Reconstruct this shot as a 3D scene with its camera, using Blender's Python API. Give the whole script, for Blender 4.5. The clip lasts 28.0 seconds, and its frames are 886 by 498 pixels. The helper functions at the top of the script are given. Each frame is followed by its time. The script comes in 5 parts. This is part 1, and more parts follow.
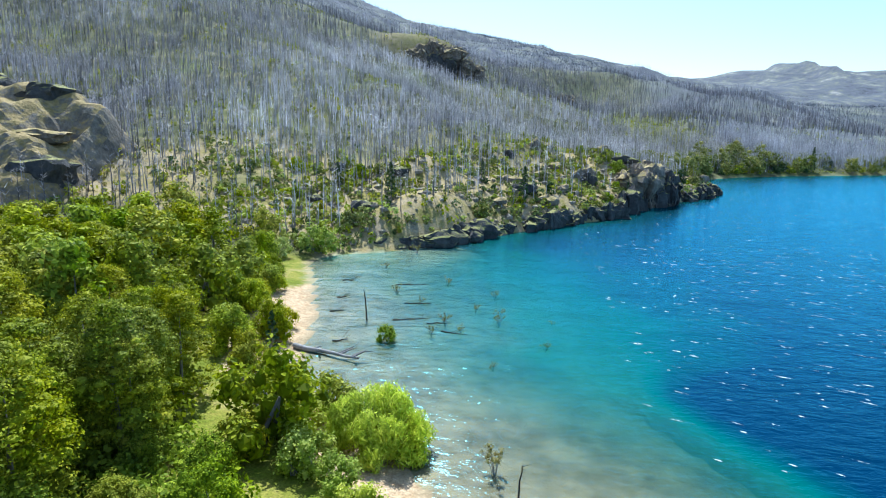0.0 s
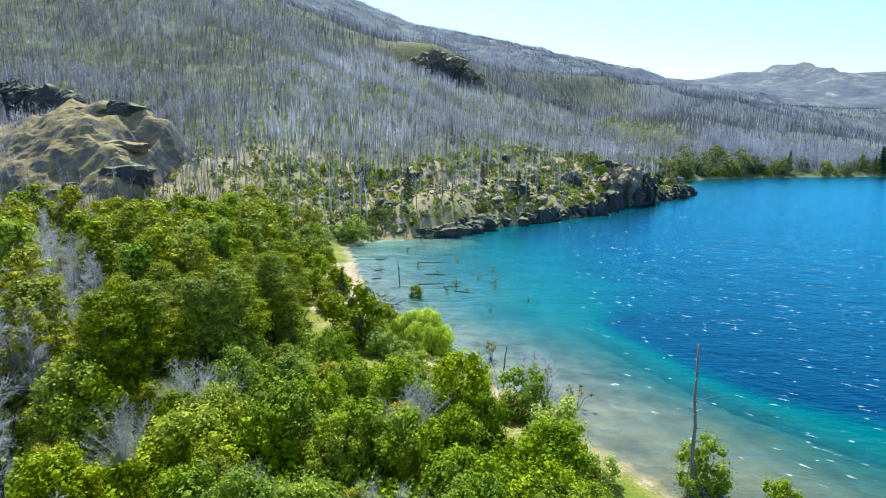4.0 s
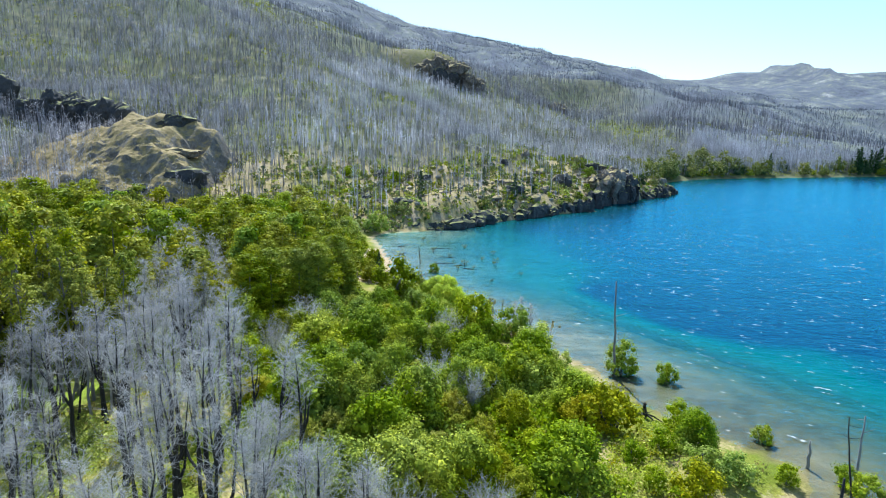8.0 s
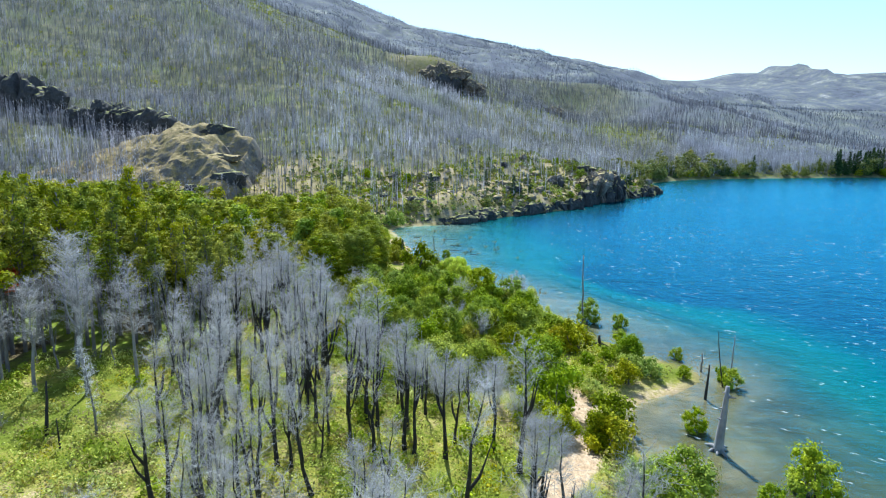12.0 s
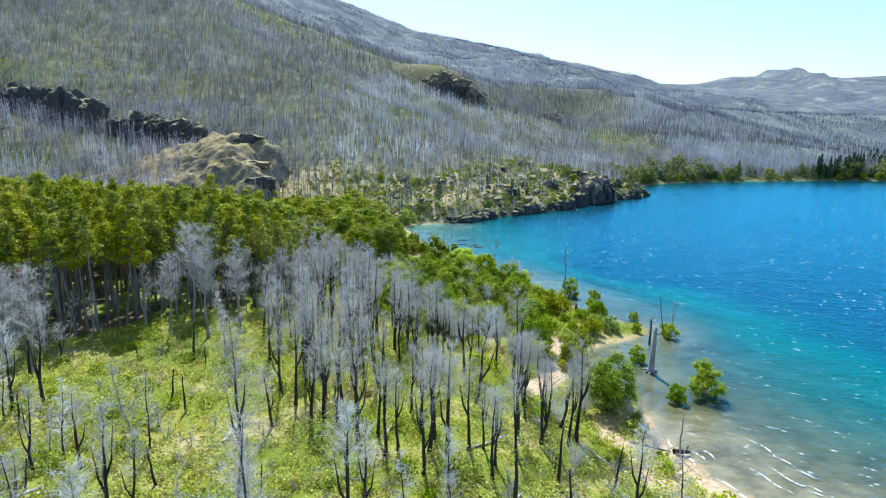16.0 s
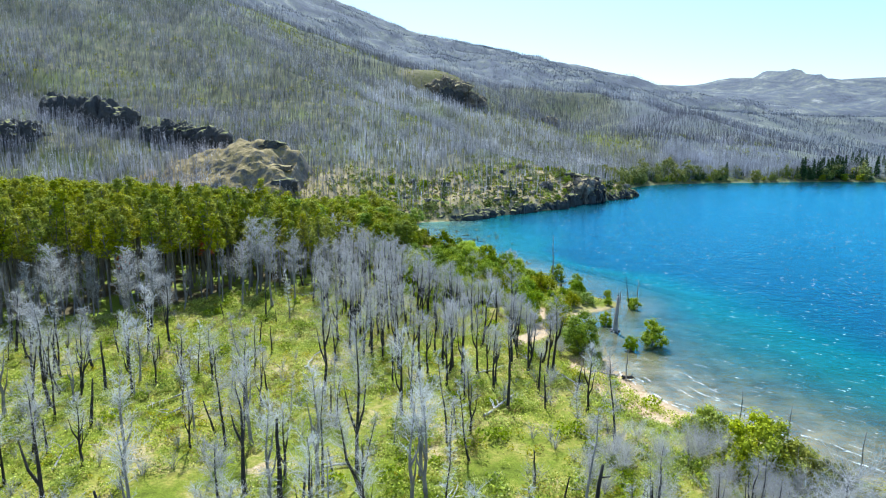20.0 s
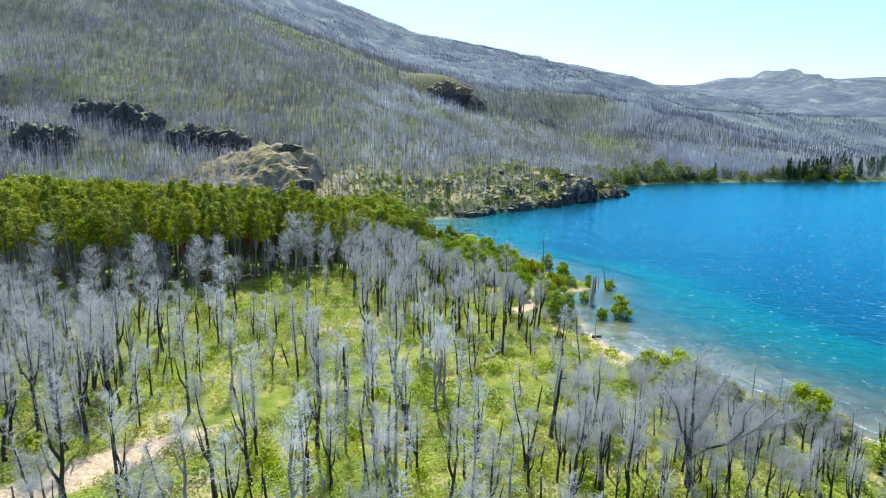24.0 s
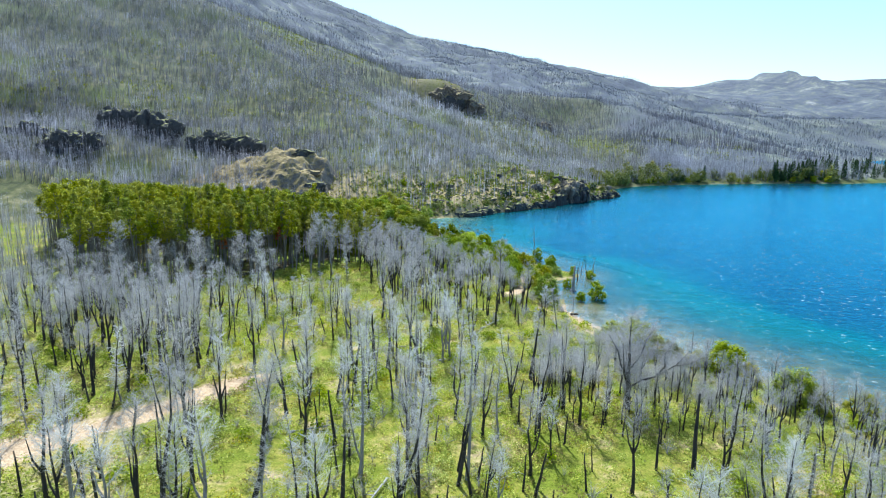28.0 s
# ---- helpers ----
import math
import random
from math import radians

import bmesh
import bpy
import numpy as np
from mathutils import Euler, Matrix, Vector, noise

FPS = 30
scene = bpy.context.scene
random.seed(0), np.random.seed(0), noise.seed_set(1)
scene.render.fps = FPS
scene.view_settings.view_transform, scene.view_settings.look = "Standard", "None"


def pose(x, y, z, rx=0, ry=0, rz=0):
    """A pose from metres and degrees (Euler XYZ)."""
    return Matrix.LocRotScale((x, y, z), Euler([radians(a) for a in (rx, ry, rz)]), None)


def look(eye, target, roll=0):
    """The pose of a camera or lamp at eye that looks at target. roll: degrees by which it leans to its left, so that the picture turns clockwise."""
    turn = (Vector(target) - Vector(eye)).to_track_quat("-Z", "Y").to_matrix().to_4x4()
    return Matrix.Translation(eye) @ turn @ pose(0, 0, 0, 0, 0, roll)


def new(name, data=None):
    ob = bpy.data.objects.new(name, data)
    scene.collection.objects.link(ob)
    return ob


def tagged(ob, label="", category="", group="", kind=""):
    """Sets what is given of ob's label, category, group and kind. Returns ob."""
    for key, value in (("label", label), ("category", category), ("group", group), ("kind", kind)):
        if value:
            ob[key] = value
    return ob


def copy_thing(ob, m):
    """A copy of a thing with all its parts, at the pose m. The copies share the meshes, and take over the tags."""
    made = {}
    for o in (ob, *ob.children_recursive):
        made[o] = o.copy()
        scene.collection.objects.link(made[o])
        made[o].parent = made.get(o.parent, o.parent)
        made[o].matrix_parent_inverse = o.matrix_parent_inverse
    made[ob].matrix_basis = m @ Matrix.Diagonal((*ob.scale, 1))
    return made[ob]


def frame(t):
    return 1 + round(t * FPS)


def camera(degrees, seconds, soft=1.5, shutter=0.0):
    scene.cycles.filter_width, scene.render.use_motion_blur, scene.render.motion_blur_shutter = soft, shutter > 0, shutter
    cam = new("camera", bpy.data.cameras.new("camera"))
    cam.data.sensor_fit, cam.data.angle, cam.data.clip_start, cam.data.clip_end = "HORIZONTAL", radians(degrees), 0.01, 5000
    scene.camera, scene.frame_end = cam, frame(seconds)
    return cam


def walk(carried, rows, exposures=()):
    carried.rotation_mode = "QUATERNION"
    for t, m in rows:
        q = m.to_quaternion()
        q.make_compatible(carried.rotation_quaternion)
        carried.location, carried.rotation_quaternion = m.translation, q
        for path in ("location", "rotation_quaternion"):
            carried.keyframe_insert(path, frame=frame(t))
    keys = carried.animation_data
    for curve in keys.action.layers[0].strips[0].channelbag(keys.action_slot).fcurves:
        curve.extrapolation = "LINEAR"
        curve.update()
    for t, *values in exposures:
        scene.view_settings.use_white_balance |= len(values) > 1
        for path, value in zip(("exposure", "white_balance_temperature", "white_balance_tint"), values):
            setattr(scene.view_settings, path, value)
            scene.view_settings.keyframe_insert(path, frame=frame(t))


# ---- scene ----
cam = camera(73.0, 28.0, soft=1.15)
ROLL = 0.8
EXPOSURE, KELVIN, TINT = 0.55, 5500, 2
# seconds, x, y, z, pitch, yaw
PATH = (
    (0, 0.00, -0.00, 21.00, -11.00, 7.42),
    (1, 0.43, -6.53, 21.61, -10.95, 7.42),
    (2, 0.83, -13.05, 22.22, -10.95, 7.41),
    (3, 1.19, -19.57, 22.83, -10.97, 7.41),
    (4, 1.52, -26.08, 23.43, -10.97, 7.40),
    (5, 1.83, -32.58, 24.03, -10.96, 7.40),
    (6, 2.10, -39.07, 24.63, -10.94, 7.39),
    (7, 2.36, -45.53, 25.22, -10.94, 7.39),
    (8, 2.60, -51.97, 25.82, -10.99, 7.38),
    (9, 2.82, -58.39, 26.41, -11.02, 7.38),
    (10, 3.03, -64.78, 27.00, -11.02, 7.38),
    (11, 3.24, -71.14, 27.58, -11.00, 7.37),
    (12, 3.43, -77.47, 28.17, -11.00, 7.37),
    (13, 3.63, -83.75, 28.75, -10.96, 7.36),
    (14, 3.82, -89.99, 29.33, -10.88, 7.36),
    (15, 4.02, -96.19, 29.91, -10.80, 7.35),
    (16, 4.23, -102.34, 30.49, -10.76, 7.35),
    (17, 4.44, -108.44, 31.07, -10.75, 7.35),
    (18, 4.68, -114.49, 31.64, -10.70, 7.34),
    (19, 4.92, -120.47, 32.21, -10.66, 7.34),
    (20, 5.19, -126.40, 32.79, -10.71, 7.33),
    (21, 5.48, -132.26, 33.36, -10.78, 7.33),
    (22, 5.80, -138.05, 33.93, -10.80, 7.32),
    (23, 6.14, -143.77, 34.50, -10.79, 7.32),
    (24, 6.52, -149.42, 35.07, -10.81, 7.32),
    (25, 6.94, -154.99, 35.64, -10.88, 7.31),
    (26, 7.39, -160.47, 36.20, -10.92, 7.31),
    (27, 7.89, -165.88, 36.77, -10.83, 7.30),
    (28, 8.43, -171.19, 37.34, -10.69, 7.30),
)
# look() and pose() share the turn: pitch over the horizon, yaw to the left, then the lean
walk(cam, [(t, pose(x, y, z, 0, 0, w) @ pose(0, 0, 0, 90 + p) @ pose(0, 0, 0, 0, 0, ROLL)) for t, x, y, z, p, w in PATH],
     ((0, EXPOSURE, KELVIN, TINT), (28, EXPOSURE, KELVIN, TINT)))

# ---- light ----
SUN_WAY = Vector((-0.30, 0.95, 0.0)).normalized()
SUN_HEIGHT = radians(53)
world = bpy.data.worlds.new("sky")
scene.world = world
world.use_nodes = True
wn = world.node_tree
sky = wn.nodes.new("ShaderNodeTexSky")
sky.sky_type, sky.sun_disc = "NISHITA", False
sky.sun_elevation, sky.sun_rotation = SUN_HEIGHT, math.atan2(SUN_WAY.x, SUN_WAY.y)
sky.air_density, sky.dust_density, sky.ozone_density = 1.0, 0.9, 1.3
wn.links.new(sky.outputs[0], wn.nodes["Background"].inputs[0])
wn.nodes["Background"].inputs[1].default_value = 0.13
sun = new("sun", bpy.data.lights.new("sun", "SUN"))
sun.data.energy, sun.data.angle, sun.data.color = 4.9, radians(0.53), (1.0, 0.96, 0.89)
sun.matrix_world = look(Vector((0, 0, 0)), -(SUN_WAY * math.cos(SUN_HEIGHT) + Vector((0, 0, math.sin(SUN_HEIGHT)))))


# ---- materials ----
class Nodes:
    """A small helper for node materials."""

    def __init__(self, name):
        self.mat = bpy.data.materials.new(name)
        self.mat.use_nodes = True
        self.t = self.mat.node_tree
        self.bsdf = self.t.nodes["Principled BSDF"]
        self.out = self.t.nodes["Material Output"]

    def put(self, socket, value):
        if isinstance(value, bpy.types.NodeSocket):
            self.t.links.new(value, socket)
        elif value is not None:
            socket.default_value = value

    def node(self, kind, **inputs):
        n = self.t.nodes.new("ShaderNode" + kind)
        for k, v in inputs.items():
            self.put(n.inputs[k], v)
        return n

    def coords(self, scale=(1, 1, 1), rot=(0, 0, 0)):
        g = self.node("NewGeometry")
        m = self.node("Mapping", Scale=scale, Rotation=rot)
        self.put(m.inputs["Vector"], g.outputs["Position"])
        return m.outputs[0]

    def noise(self, scale, detail=4.0, rough=0.55, vec=None, dist=0.0):
        n = self.node("TexNoise", Scale=scale, Detail=detail, Roughness=rough, Distortion=dist)
        self.put(n.inputs["Vector"], vec if vec is not None else self.coords())
        return n.outputs["Fac"]

    def ramp(self, fac, stops):
        n = self.node("ValToRGB")
        self.put(n.inputs[0], fac)
        while len(n.color_ramp.elements) < len(stops):
            n.color_ramp.elements.new(0.5)
        for e, (p, c) in zip(n.color_ramp.elements, stops):
            e.position, e.color = p, (*c, 1) if len(c) == 3 else c
        return n.outputs[0]

    def span(self, value, a, b, lo=0.0, hi=1.0):
        n = self.node("MapRange")
        for k, v in zip(("Value", "From Min", "From Max", "To Min", "To Max"), (value, a, b, lo, hi)):
            self.put(n.inputs[k], v)
        return n.outputs[0]

    def math(self, op, a, b=0.0):
        n = self.node("Math")
        n.operation = op
        self.put(n.inputs[0], a), self.put(n.inputs[1], b)
        return n.outputs[0]

    def mix(self, fac, a, b, blend="MIX"):
        n = self.node("MixRGB")
        n.blend_type = blend
        for s, v in zip(n.inputs, (fac, a, b)):
            self.put(s, (*v, 1) if isinstance(v, tuple) and len(v) == 3 else v)
        return n.outputs[0]

    def attr(self, name):
        n = self.node("Attribute")
        n.attribute_name = name
        return n.outputs["Fac"]

    def bump(self, height, strength, distance):
        n = self.node("Bump", Height=height, Strength=strength, Distance=distance)
        return n.outputs[0]


def leaf_material(name, dark, mid, light, clear=0.5, hue=0.5):
    n = Nodes(name)
    g, o = n.node("NewGeometry"), n.node("ObjectInfo")
    col = n.ramp(g.outputs["Random Per Island"], ((0.0, dark), (0.55, mid), (1.0, light)))
    tone = n.node("HueSaturation", Hue=n.span(o.outputs["Random"], 0, 1, hue - 0.022, hue + 0.014),
                  Saturation=n.span(n.noise(0.11, 2), 0.3, 0.7, 0.85, 1.1), Value=n.span(o.outputs["Random"], 0, 1, 1.18, 0.8), Color=col)
    n.put(n.bsdf.inputs["Base Color"], tone.outputs[0])
    n.bsdf.inputs["Roughness"].default_value = 0.6
    n.bsdf.inputs["Specular IOR Level"].default_value = 0.08
    tr = n.node("BsdfTranslucent", Color=tone.outputs[0])
    m = n.node("MixShader", Fac=clear)
    n.put(m.inputs[1], n.bsdf.outputs[0]), n.put(m.inputs[2], tr.outputs[0])
    n.put(n.out.inputs[0], m.outputs[0])
    return n.mat


def bark_material(name, dark, light, scale=3.0, rough=0.85):
    n = Nodes(name)
    o = n.node("ObjectInfo")
    f = n.noise(scale, 5, 0.65, n.coords((1, 1, 0.18)))
    f2 = n.noise(0.6, 3, 0.6)
    col = n.ramp(n.math("ADD", n.math("MULTIPLY", f, 0.6), n.math("MULTIPLY", f2, 0.4)), ((0.32, dark), (0.66, light)))
    tone = n.node("HueSaturation", Value=n.span(o.outputs["Random"], 0, 1, 0.8, 1.2), Color=col)
    n.put(n.bsdf.inputs["Base Color"], tone.outputs[0])
    n.bsdf.inputs["Roughness"].default_value = rough
    n.put(n.bsdf.inputs["Normal"], n.bump(f, 0.5, 0.04))
    return n.mat


def twig_material(name, dark, light, patch=0.0):
    n = Nodes(name)
    g, o = n.node("NewGeometry"), n.node("ObjectInfo")
    col = n.ramp(g.outputs["Random Per Island"], ((0.0, dark), (1.0, light)))
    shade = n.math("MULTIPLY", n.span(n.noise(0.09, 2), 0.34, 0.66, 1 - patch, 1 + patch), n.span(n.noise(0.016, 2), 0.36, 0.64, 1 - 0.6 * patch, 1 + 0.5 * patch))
    tone = n.node("HueSaturation", Value=n.math("MULTIPLY", shade, n.span(o.outputs["Random"], 0, 1, 0.82, 1.15)), Color=col)
    n.put(n.bsdf.inputs["Base Color"], tone.outputs[0])
    n.bsdf.inputs["Roughness"].default_value = 0.7
    tr = n.node("BsdfTranslucent", Color=tone.outputs[0])
    m = n.node("MixShader", Fac=0.5)
    n.put(m.inputs[1], n.bsdf.outputs[0]), n.put(m.inputs[2], tr.outputs[0])
    n.put(n.out.inputs[0], m.outputs[0])
    return n.mat


def ground_material():
    n = Nodes("ground_cover")
    big, mid, fine = n.noise(0.022, 4), n.noise(0.16, 5, 0.6), n.noise(1.7, 5, 0.65)
    meadow = n.ramp(mid, ((0.30, (0.10, 0.12, 0.012)), (0.43, (0.19, 0.22, 0.02)), (0.54, (0.34, 0.30, 0.06)), (0.66, (0.52, 0.39, 0.21))))
    meadow = n.mix(n.span(fine, 0.42, 0.68), meadow, (0.17, 0.21, 0.018))
    slope = n.ramp(mid, ((0.30, (0.04, 0.046, 0.022)), (0.45, (0.085, 0.095, 0.038)), (0.58, (0.17, 0.165, 0.065)), (0.72, (0.34, 0.28, 0.17))))
    slope = n.mix(n.span(fine, 0.50, 0.85), slope, (0.17, 0.15, 0.12))
    slope = n.mix(n.span(big, 0.52, 0.72), slope, (0.17, 0.20, 0.045))
    # aerial haze is put into these colours: distant ground goes blue-grey
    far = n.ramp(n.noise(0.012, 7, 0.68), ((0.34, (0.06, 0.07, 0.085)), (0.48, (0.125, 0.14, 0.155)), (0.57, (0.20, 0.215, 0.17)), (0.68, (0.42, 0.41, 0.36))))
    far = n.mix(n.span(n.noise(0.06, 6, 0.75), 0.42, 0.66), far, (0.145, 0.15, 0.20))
    bank = n.ramp(n.noise(0.23, 6, 0.68), ((0.30, (0.13, 0.125, 0.035)), (0.39, (0.29, 0.25, 0.07)), (0.47, (0.43, 0.33, 0.15)), (0.58, (0.48, 0.375, 0.235)), (0.74, (0.18, 0.165, 0.145))))
    bank = n.mix(n.span(fine, 0.52, 0.72), bank, (0.25, 0.20, 0.09))
    sand = n.ramp(fine, ((0.3, (0.44, 0.28, 0.15)), (0.7, (0.70, 0.53, 0.35))))
    bed = n.ramp(n.noise(0.10, 6, 0.62, dist=0.6), ((0.36, (0.05, 0.05, 0.016)), (0.5, (0.13, 0.11, 0.045)), (0.68, (0.30, 0.235, 0.12))))
    silt = n.ramp(n.noise(0.10, 6, 0.62, dist=0.6), ((0.34, (0.13, 0.145, 0.08)), (0.48, (0.35, 0.37, 0.25)), (0.66, (0.56, 0.54, 0.40))))
    bed = n.mix(n.attr("pale"), bed, silt)
    bed = n.mix(n.math("MULTIPLY", n.attr("sand"), 0.85), bed, n.ramp(n.noise(0.3, 5, 0.6), ((0.36, (0.17, 0.135, 0.075)), (0.64, (0.41, 0.32, 0.20)))))
    edge = n.math("ADD", n.attr("sand"), n.math("MULTIPLY", n.math("SUBTRACT", fine, 0.5), 0.7))
    col = n.mix(n.attr("hill"), meadow, slope)
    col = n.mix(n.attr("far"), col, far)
    # canopy shade painted as dark brown forest floor, green patches between
    floor_shade = n.mix(n.span(mid, 0.42, 0.56), n.ramp(fine, ((0.35, (0.07, 0.055, 0.028)), (0.65, (0.19, 0.145, 0.07)))), (0.24, 0.30, 0.03))
    col = n.mix(n.attr("floor_shade"), col, floor_shade)
    col = n.mix(n.attr("bank"), col, bank)
    col = n.mix(n.span(edge, 0.35, 0.6), col, sand)
    col = n.mix(1.0, col, n.ramp(n.noise(6.0, 4, 0.7), ((0.3, (0.55, 0.55, 0.55)), (0.7, (1.3, 1.3, 1.3)))), "MULTIPLY")
    col = n.mix(n.attr("bed"), col, bed)
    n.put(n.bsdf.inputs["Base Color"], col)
    n.bsdf.inputs["Roughness"].default_value = 0.95
    n.bsdf.inputs["Specular IOR Level"].default_value = 0.15
    n.put(n.bsdf.inputs["Normal"], n.bump(n.math("ADD", fine, mid), 0.6, 0.35))
    return n.mat


def water_material():
    n = Nodes("lake_water")
    depth = n.attr("depth")
    depth = n.math("MAXIMUM", n.math("ADD", depth, n.math("MULTIPLY", n.math("SUBTRACT", n.noise(0.07, 4, 0.6), 0.5), n.math("MULTIPLY", depth, 1.3))), 0.0)
    # light that comes back out of the water column, and the part that the bed still gives
    body = n.ramp(n.span(depth, 0, 14), ((0.0, (0.03, 0.05, 0.03)), (0.055, (0.03, 0.13, 0.095)), (0.11, (0.02, 0.17, 0.125)), (0.20, (0.008, 0.128, 0.105)), (0.32, (0.003, 0.058, 0.076)), (0.50, (0.001, 0.020, 0.060)), (1.0, (0.001, 0.018, 0.056))))
    clear = n.math("POWER", 2.718, n.math("MULTIPLY", depth, -0.65))
    tint = n.ramp(n.span(depth, 0, 5), ((0.0, (0.96, 0.98, 0.95)), (0.3, (0.46, 0.86, 0.77)), (1.0, (0.10, 0.6, 0.62))))
    swell = n.noise(0.22, 5, 0.62, n.coords((0.55, 1, 1), (0, 0, radians(-28))), 1.0)
    chop = n.noise(1.1, 4, 0.62, n.coords((0.5, 1, 1), (0, 0, radians(-28))), 0.3)
    normal = n.bump(n.math("ADD", swell, n.math("MULTIPLY", chop, 0.6)), 0.36, 0.7)
    dif = n.node("BsdfDiffuse", Color=n.mix(n.span(n.noise(0.02, 4), 0.35, 0.7), body, n.mix(1.0, body, (0.80, 0.86, 0.92), "MULTIPLY")))
    n.put(dif.inputs["Normal"], normal)
    see = n.node("BsdfTransparent", Color=tint)
    under = n.node("MixShader", Fac=n.math("MULTIPLY", clear, 0.99))
    n.put(under.inputs[1], dif.outputs[0]), n.put(under.inputs[2], see.outputs[0])
    # blue of the high sky's reflection is tinted into the gloss
    gloss = n.node("BsdfGlossy", Roughness=0.16, Color=(0.20, 0.73, 1.0, 1))
    n.put(gloss.inputs["Normal"], normal)
    fres = n.node("Fresnel", IOR=1.33)
    n.put(fres.inputs["Normal"], normal)
    # reflection is raised above plain Fresnel towards grazing views
    top = n.node("MixShader", Fac=n.math("MINIMUM", n.math("MULTIPLY", fres.outputs[0], n.math("ADD", n.math("MULTIPLY", fres.outputs[0], 2.3), 0.9)), 0.92))
    n.put(top.inputs[1], under.outputs[0]), n.put(top.inputs[2], gloss.outputs[0])
    n.put(n.out.inputs[0], top.outputs[0])
    return n.mat


def rock_material(name, dark, light, cover, cut=0.66):
    n = Nodes(name)
    g = n.node("NewGeometry")
    f, f2 = n.noise(0.35, 7, 0.68), n.noise(2.2, 5, 0.6, n.coords((1, 1, 0.4)))
    col = n.ramp(n.math("ADD", n.math("MULTIPLY", f, 0.65), n.math("MULTIPLY", f2, 0.35)), ((0.34, dark), (0.62, light)))
    up = n.node("SeparateXYZ", Vector=g.outputs["Normal"])
    grown = n.span(n.math("ADD", up.outputs[2], n.math("MULTIPLY", n.math("SUBTRACT", n.noise(0.5, 5, 0.65), 0.5), 1.3)), cut, cut + 0.24)
    col = n.mix(grown, col, n.ramp(n.noise(0.8, 4), ((0.35, cover[0]), (0.65, cover[1]))))
    n.put(n.bsdf.inputs["Base Color"], col)
    n.bsdf.inputs["Roughness"].default_value = 0.9
    n.put(n.bsdf.inputs["Normal"], n.bump(n.math("ADD", f, n.math("MULTIPLY", f2, 0.5)), 0.8, 0.6))
    return n.mat


def foam_material():
    # white of the surf, and of the painted sparkle flecks
    n = Nodes("foam")
    n.bsdf.inputs["Base Color"].default_value = (0.82, 0.86, 0.87, 1)
    n.bsdf.inputs["Roughness"].default_value = 0.6
    see = n.node("BsdfTransparent")
    m = n.node("MixShader", Fac=n.span(n.noise(1.4, 4, 0.7), 0.42, 0.58))
    n.put(m.inputs[1], see.outputs[0]), n.put(m.inputs[2], n.bsdf.outputs[0])
    n.put(n.out.inputs[0], m.outputs[0])
    return n.mat


GROUND, WATER, FOAM = ground_material(), water_material(), foam_material()
LEAF_FOREST = leaf_material("beech_leaf", (0.135, 0.165, 0.005), (0.315, 0.345, 0.009), (0.53, 0.535, 0.016), 0.27)
LEAF_SHRUB = leaf_material("shrub_leaf", (0.13, 0.195, 0.006), (0.30, 0.385, 0.008), (0.53, 0.595, 0.016), 0.26)
LEAF_WILLOW = leaf_material("willow_leaf", (0.27, 0.40, 0.025), (0.46, 0.60, 0.04), (0.64, 0.74, 0.09), 0.5)
LEAF_DULL = leaf_material("dull_leaf", (0.13, 0.16, 0.035), (0.25, 0.275, 0.06), (0.40, 0.39, 0.11), 0.3)
LEAF_GOLD = leaf_material("yellowing_leaf", (0.24, 0.27, 0.015), (0.42, 0.42, 0.025), (0.58, 0.54, 0.05), 0.35)
LEAF_PINE = leaf_material("conifer_needle", (0.035, 0.075, 0.025), (0.06, 0.11, 0.035), (0.10, 0.15, 0.045), 0.2)
LEAF_RUST = leaf_material("rust_leaf", (0.33, 0.11, 0.03), (0.46, 0.17, 0.06), (0.55, 0.26, 0.10), 0.4)
LEAF_OCHRE = leaf_material("ochre_leaf", (0.20, 0.19, 0.05), (0.32, 0.28, 0.08), (0.42, 0.40, 0.13), 0.4)
LEAF_HERB = leaf_material("herb_leaf", (0.20, 0.29, 0.03), (0.42, 0.50, 0.07), (0.66, 0.69, 0.18), 0.34)
BARK_LIVE = bark_material("live_bark", (0.08, 0.073, 0.066), (0.28, 0.255, 0.23))
BARK_CHAR = bark_material("charred_bark", (0.008, 0.0075, 0.0075), (0.045, 0.041, 0.04))
BARK_GREY = bark_material("weathered_wood", (0.13, 0.125, 0.125), (0.36, 0.34, 0.34))
BARK_PALE = bark_material("bleached_wood", (0.30, 0.28, 0.26), (0.60, 0.57, 0.53))
TWIG_GREY = twig_material("grey_twig", (0.33, 0.32, 0.324), (0.68, 0.66, 0.664))
TWIG_PALE = twig_material("pale_twig", (0.54, 0.54, 0.555), (0.82, 0.81, 0.82))
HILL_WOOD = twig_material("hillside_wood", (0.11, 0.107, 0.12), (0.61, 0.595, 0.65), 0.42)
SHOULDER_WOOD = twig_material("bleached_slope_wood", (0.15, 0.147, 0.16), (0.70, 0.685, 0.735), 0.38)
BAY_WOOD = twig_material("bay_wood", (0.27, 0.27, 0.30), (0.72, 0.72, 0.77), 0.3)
# distance haze painted into the wood: bluish and low in contrast
HAZED_WOOD = twig_material("hazed_burnt_wood", (0.19, 0.20, 0.225), (0.42, 0.43, 0.48), 0.35)
ROCK_DARK = rock_material("dark_rock", (0.018, 0.019, 0.022), (0.08, 0.077, 0.078), ((0.17, 0.18, 0.04), (0.38, 0.34, 0.11)), 0.72)
ROCK_WARM = rock_material("warm_rock", (0.06, 0.052, 0.048), (0.27, 0.22, 0.175), ((0.28, 0.22, 0.06), (0.50, 0.37, 0.18)), 0.56)
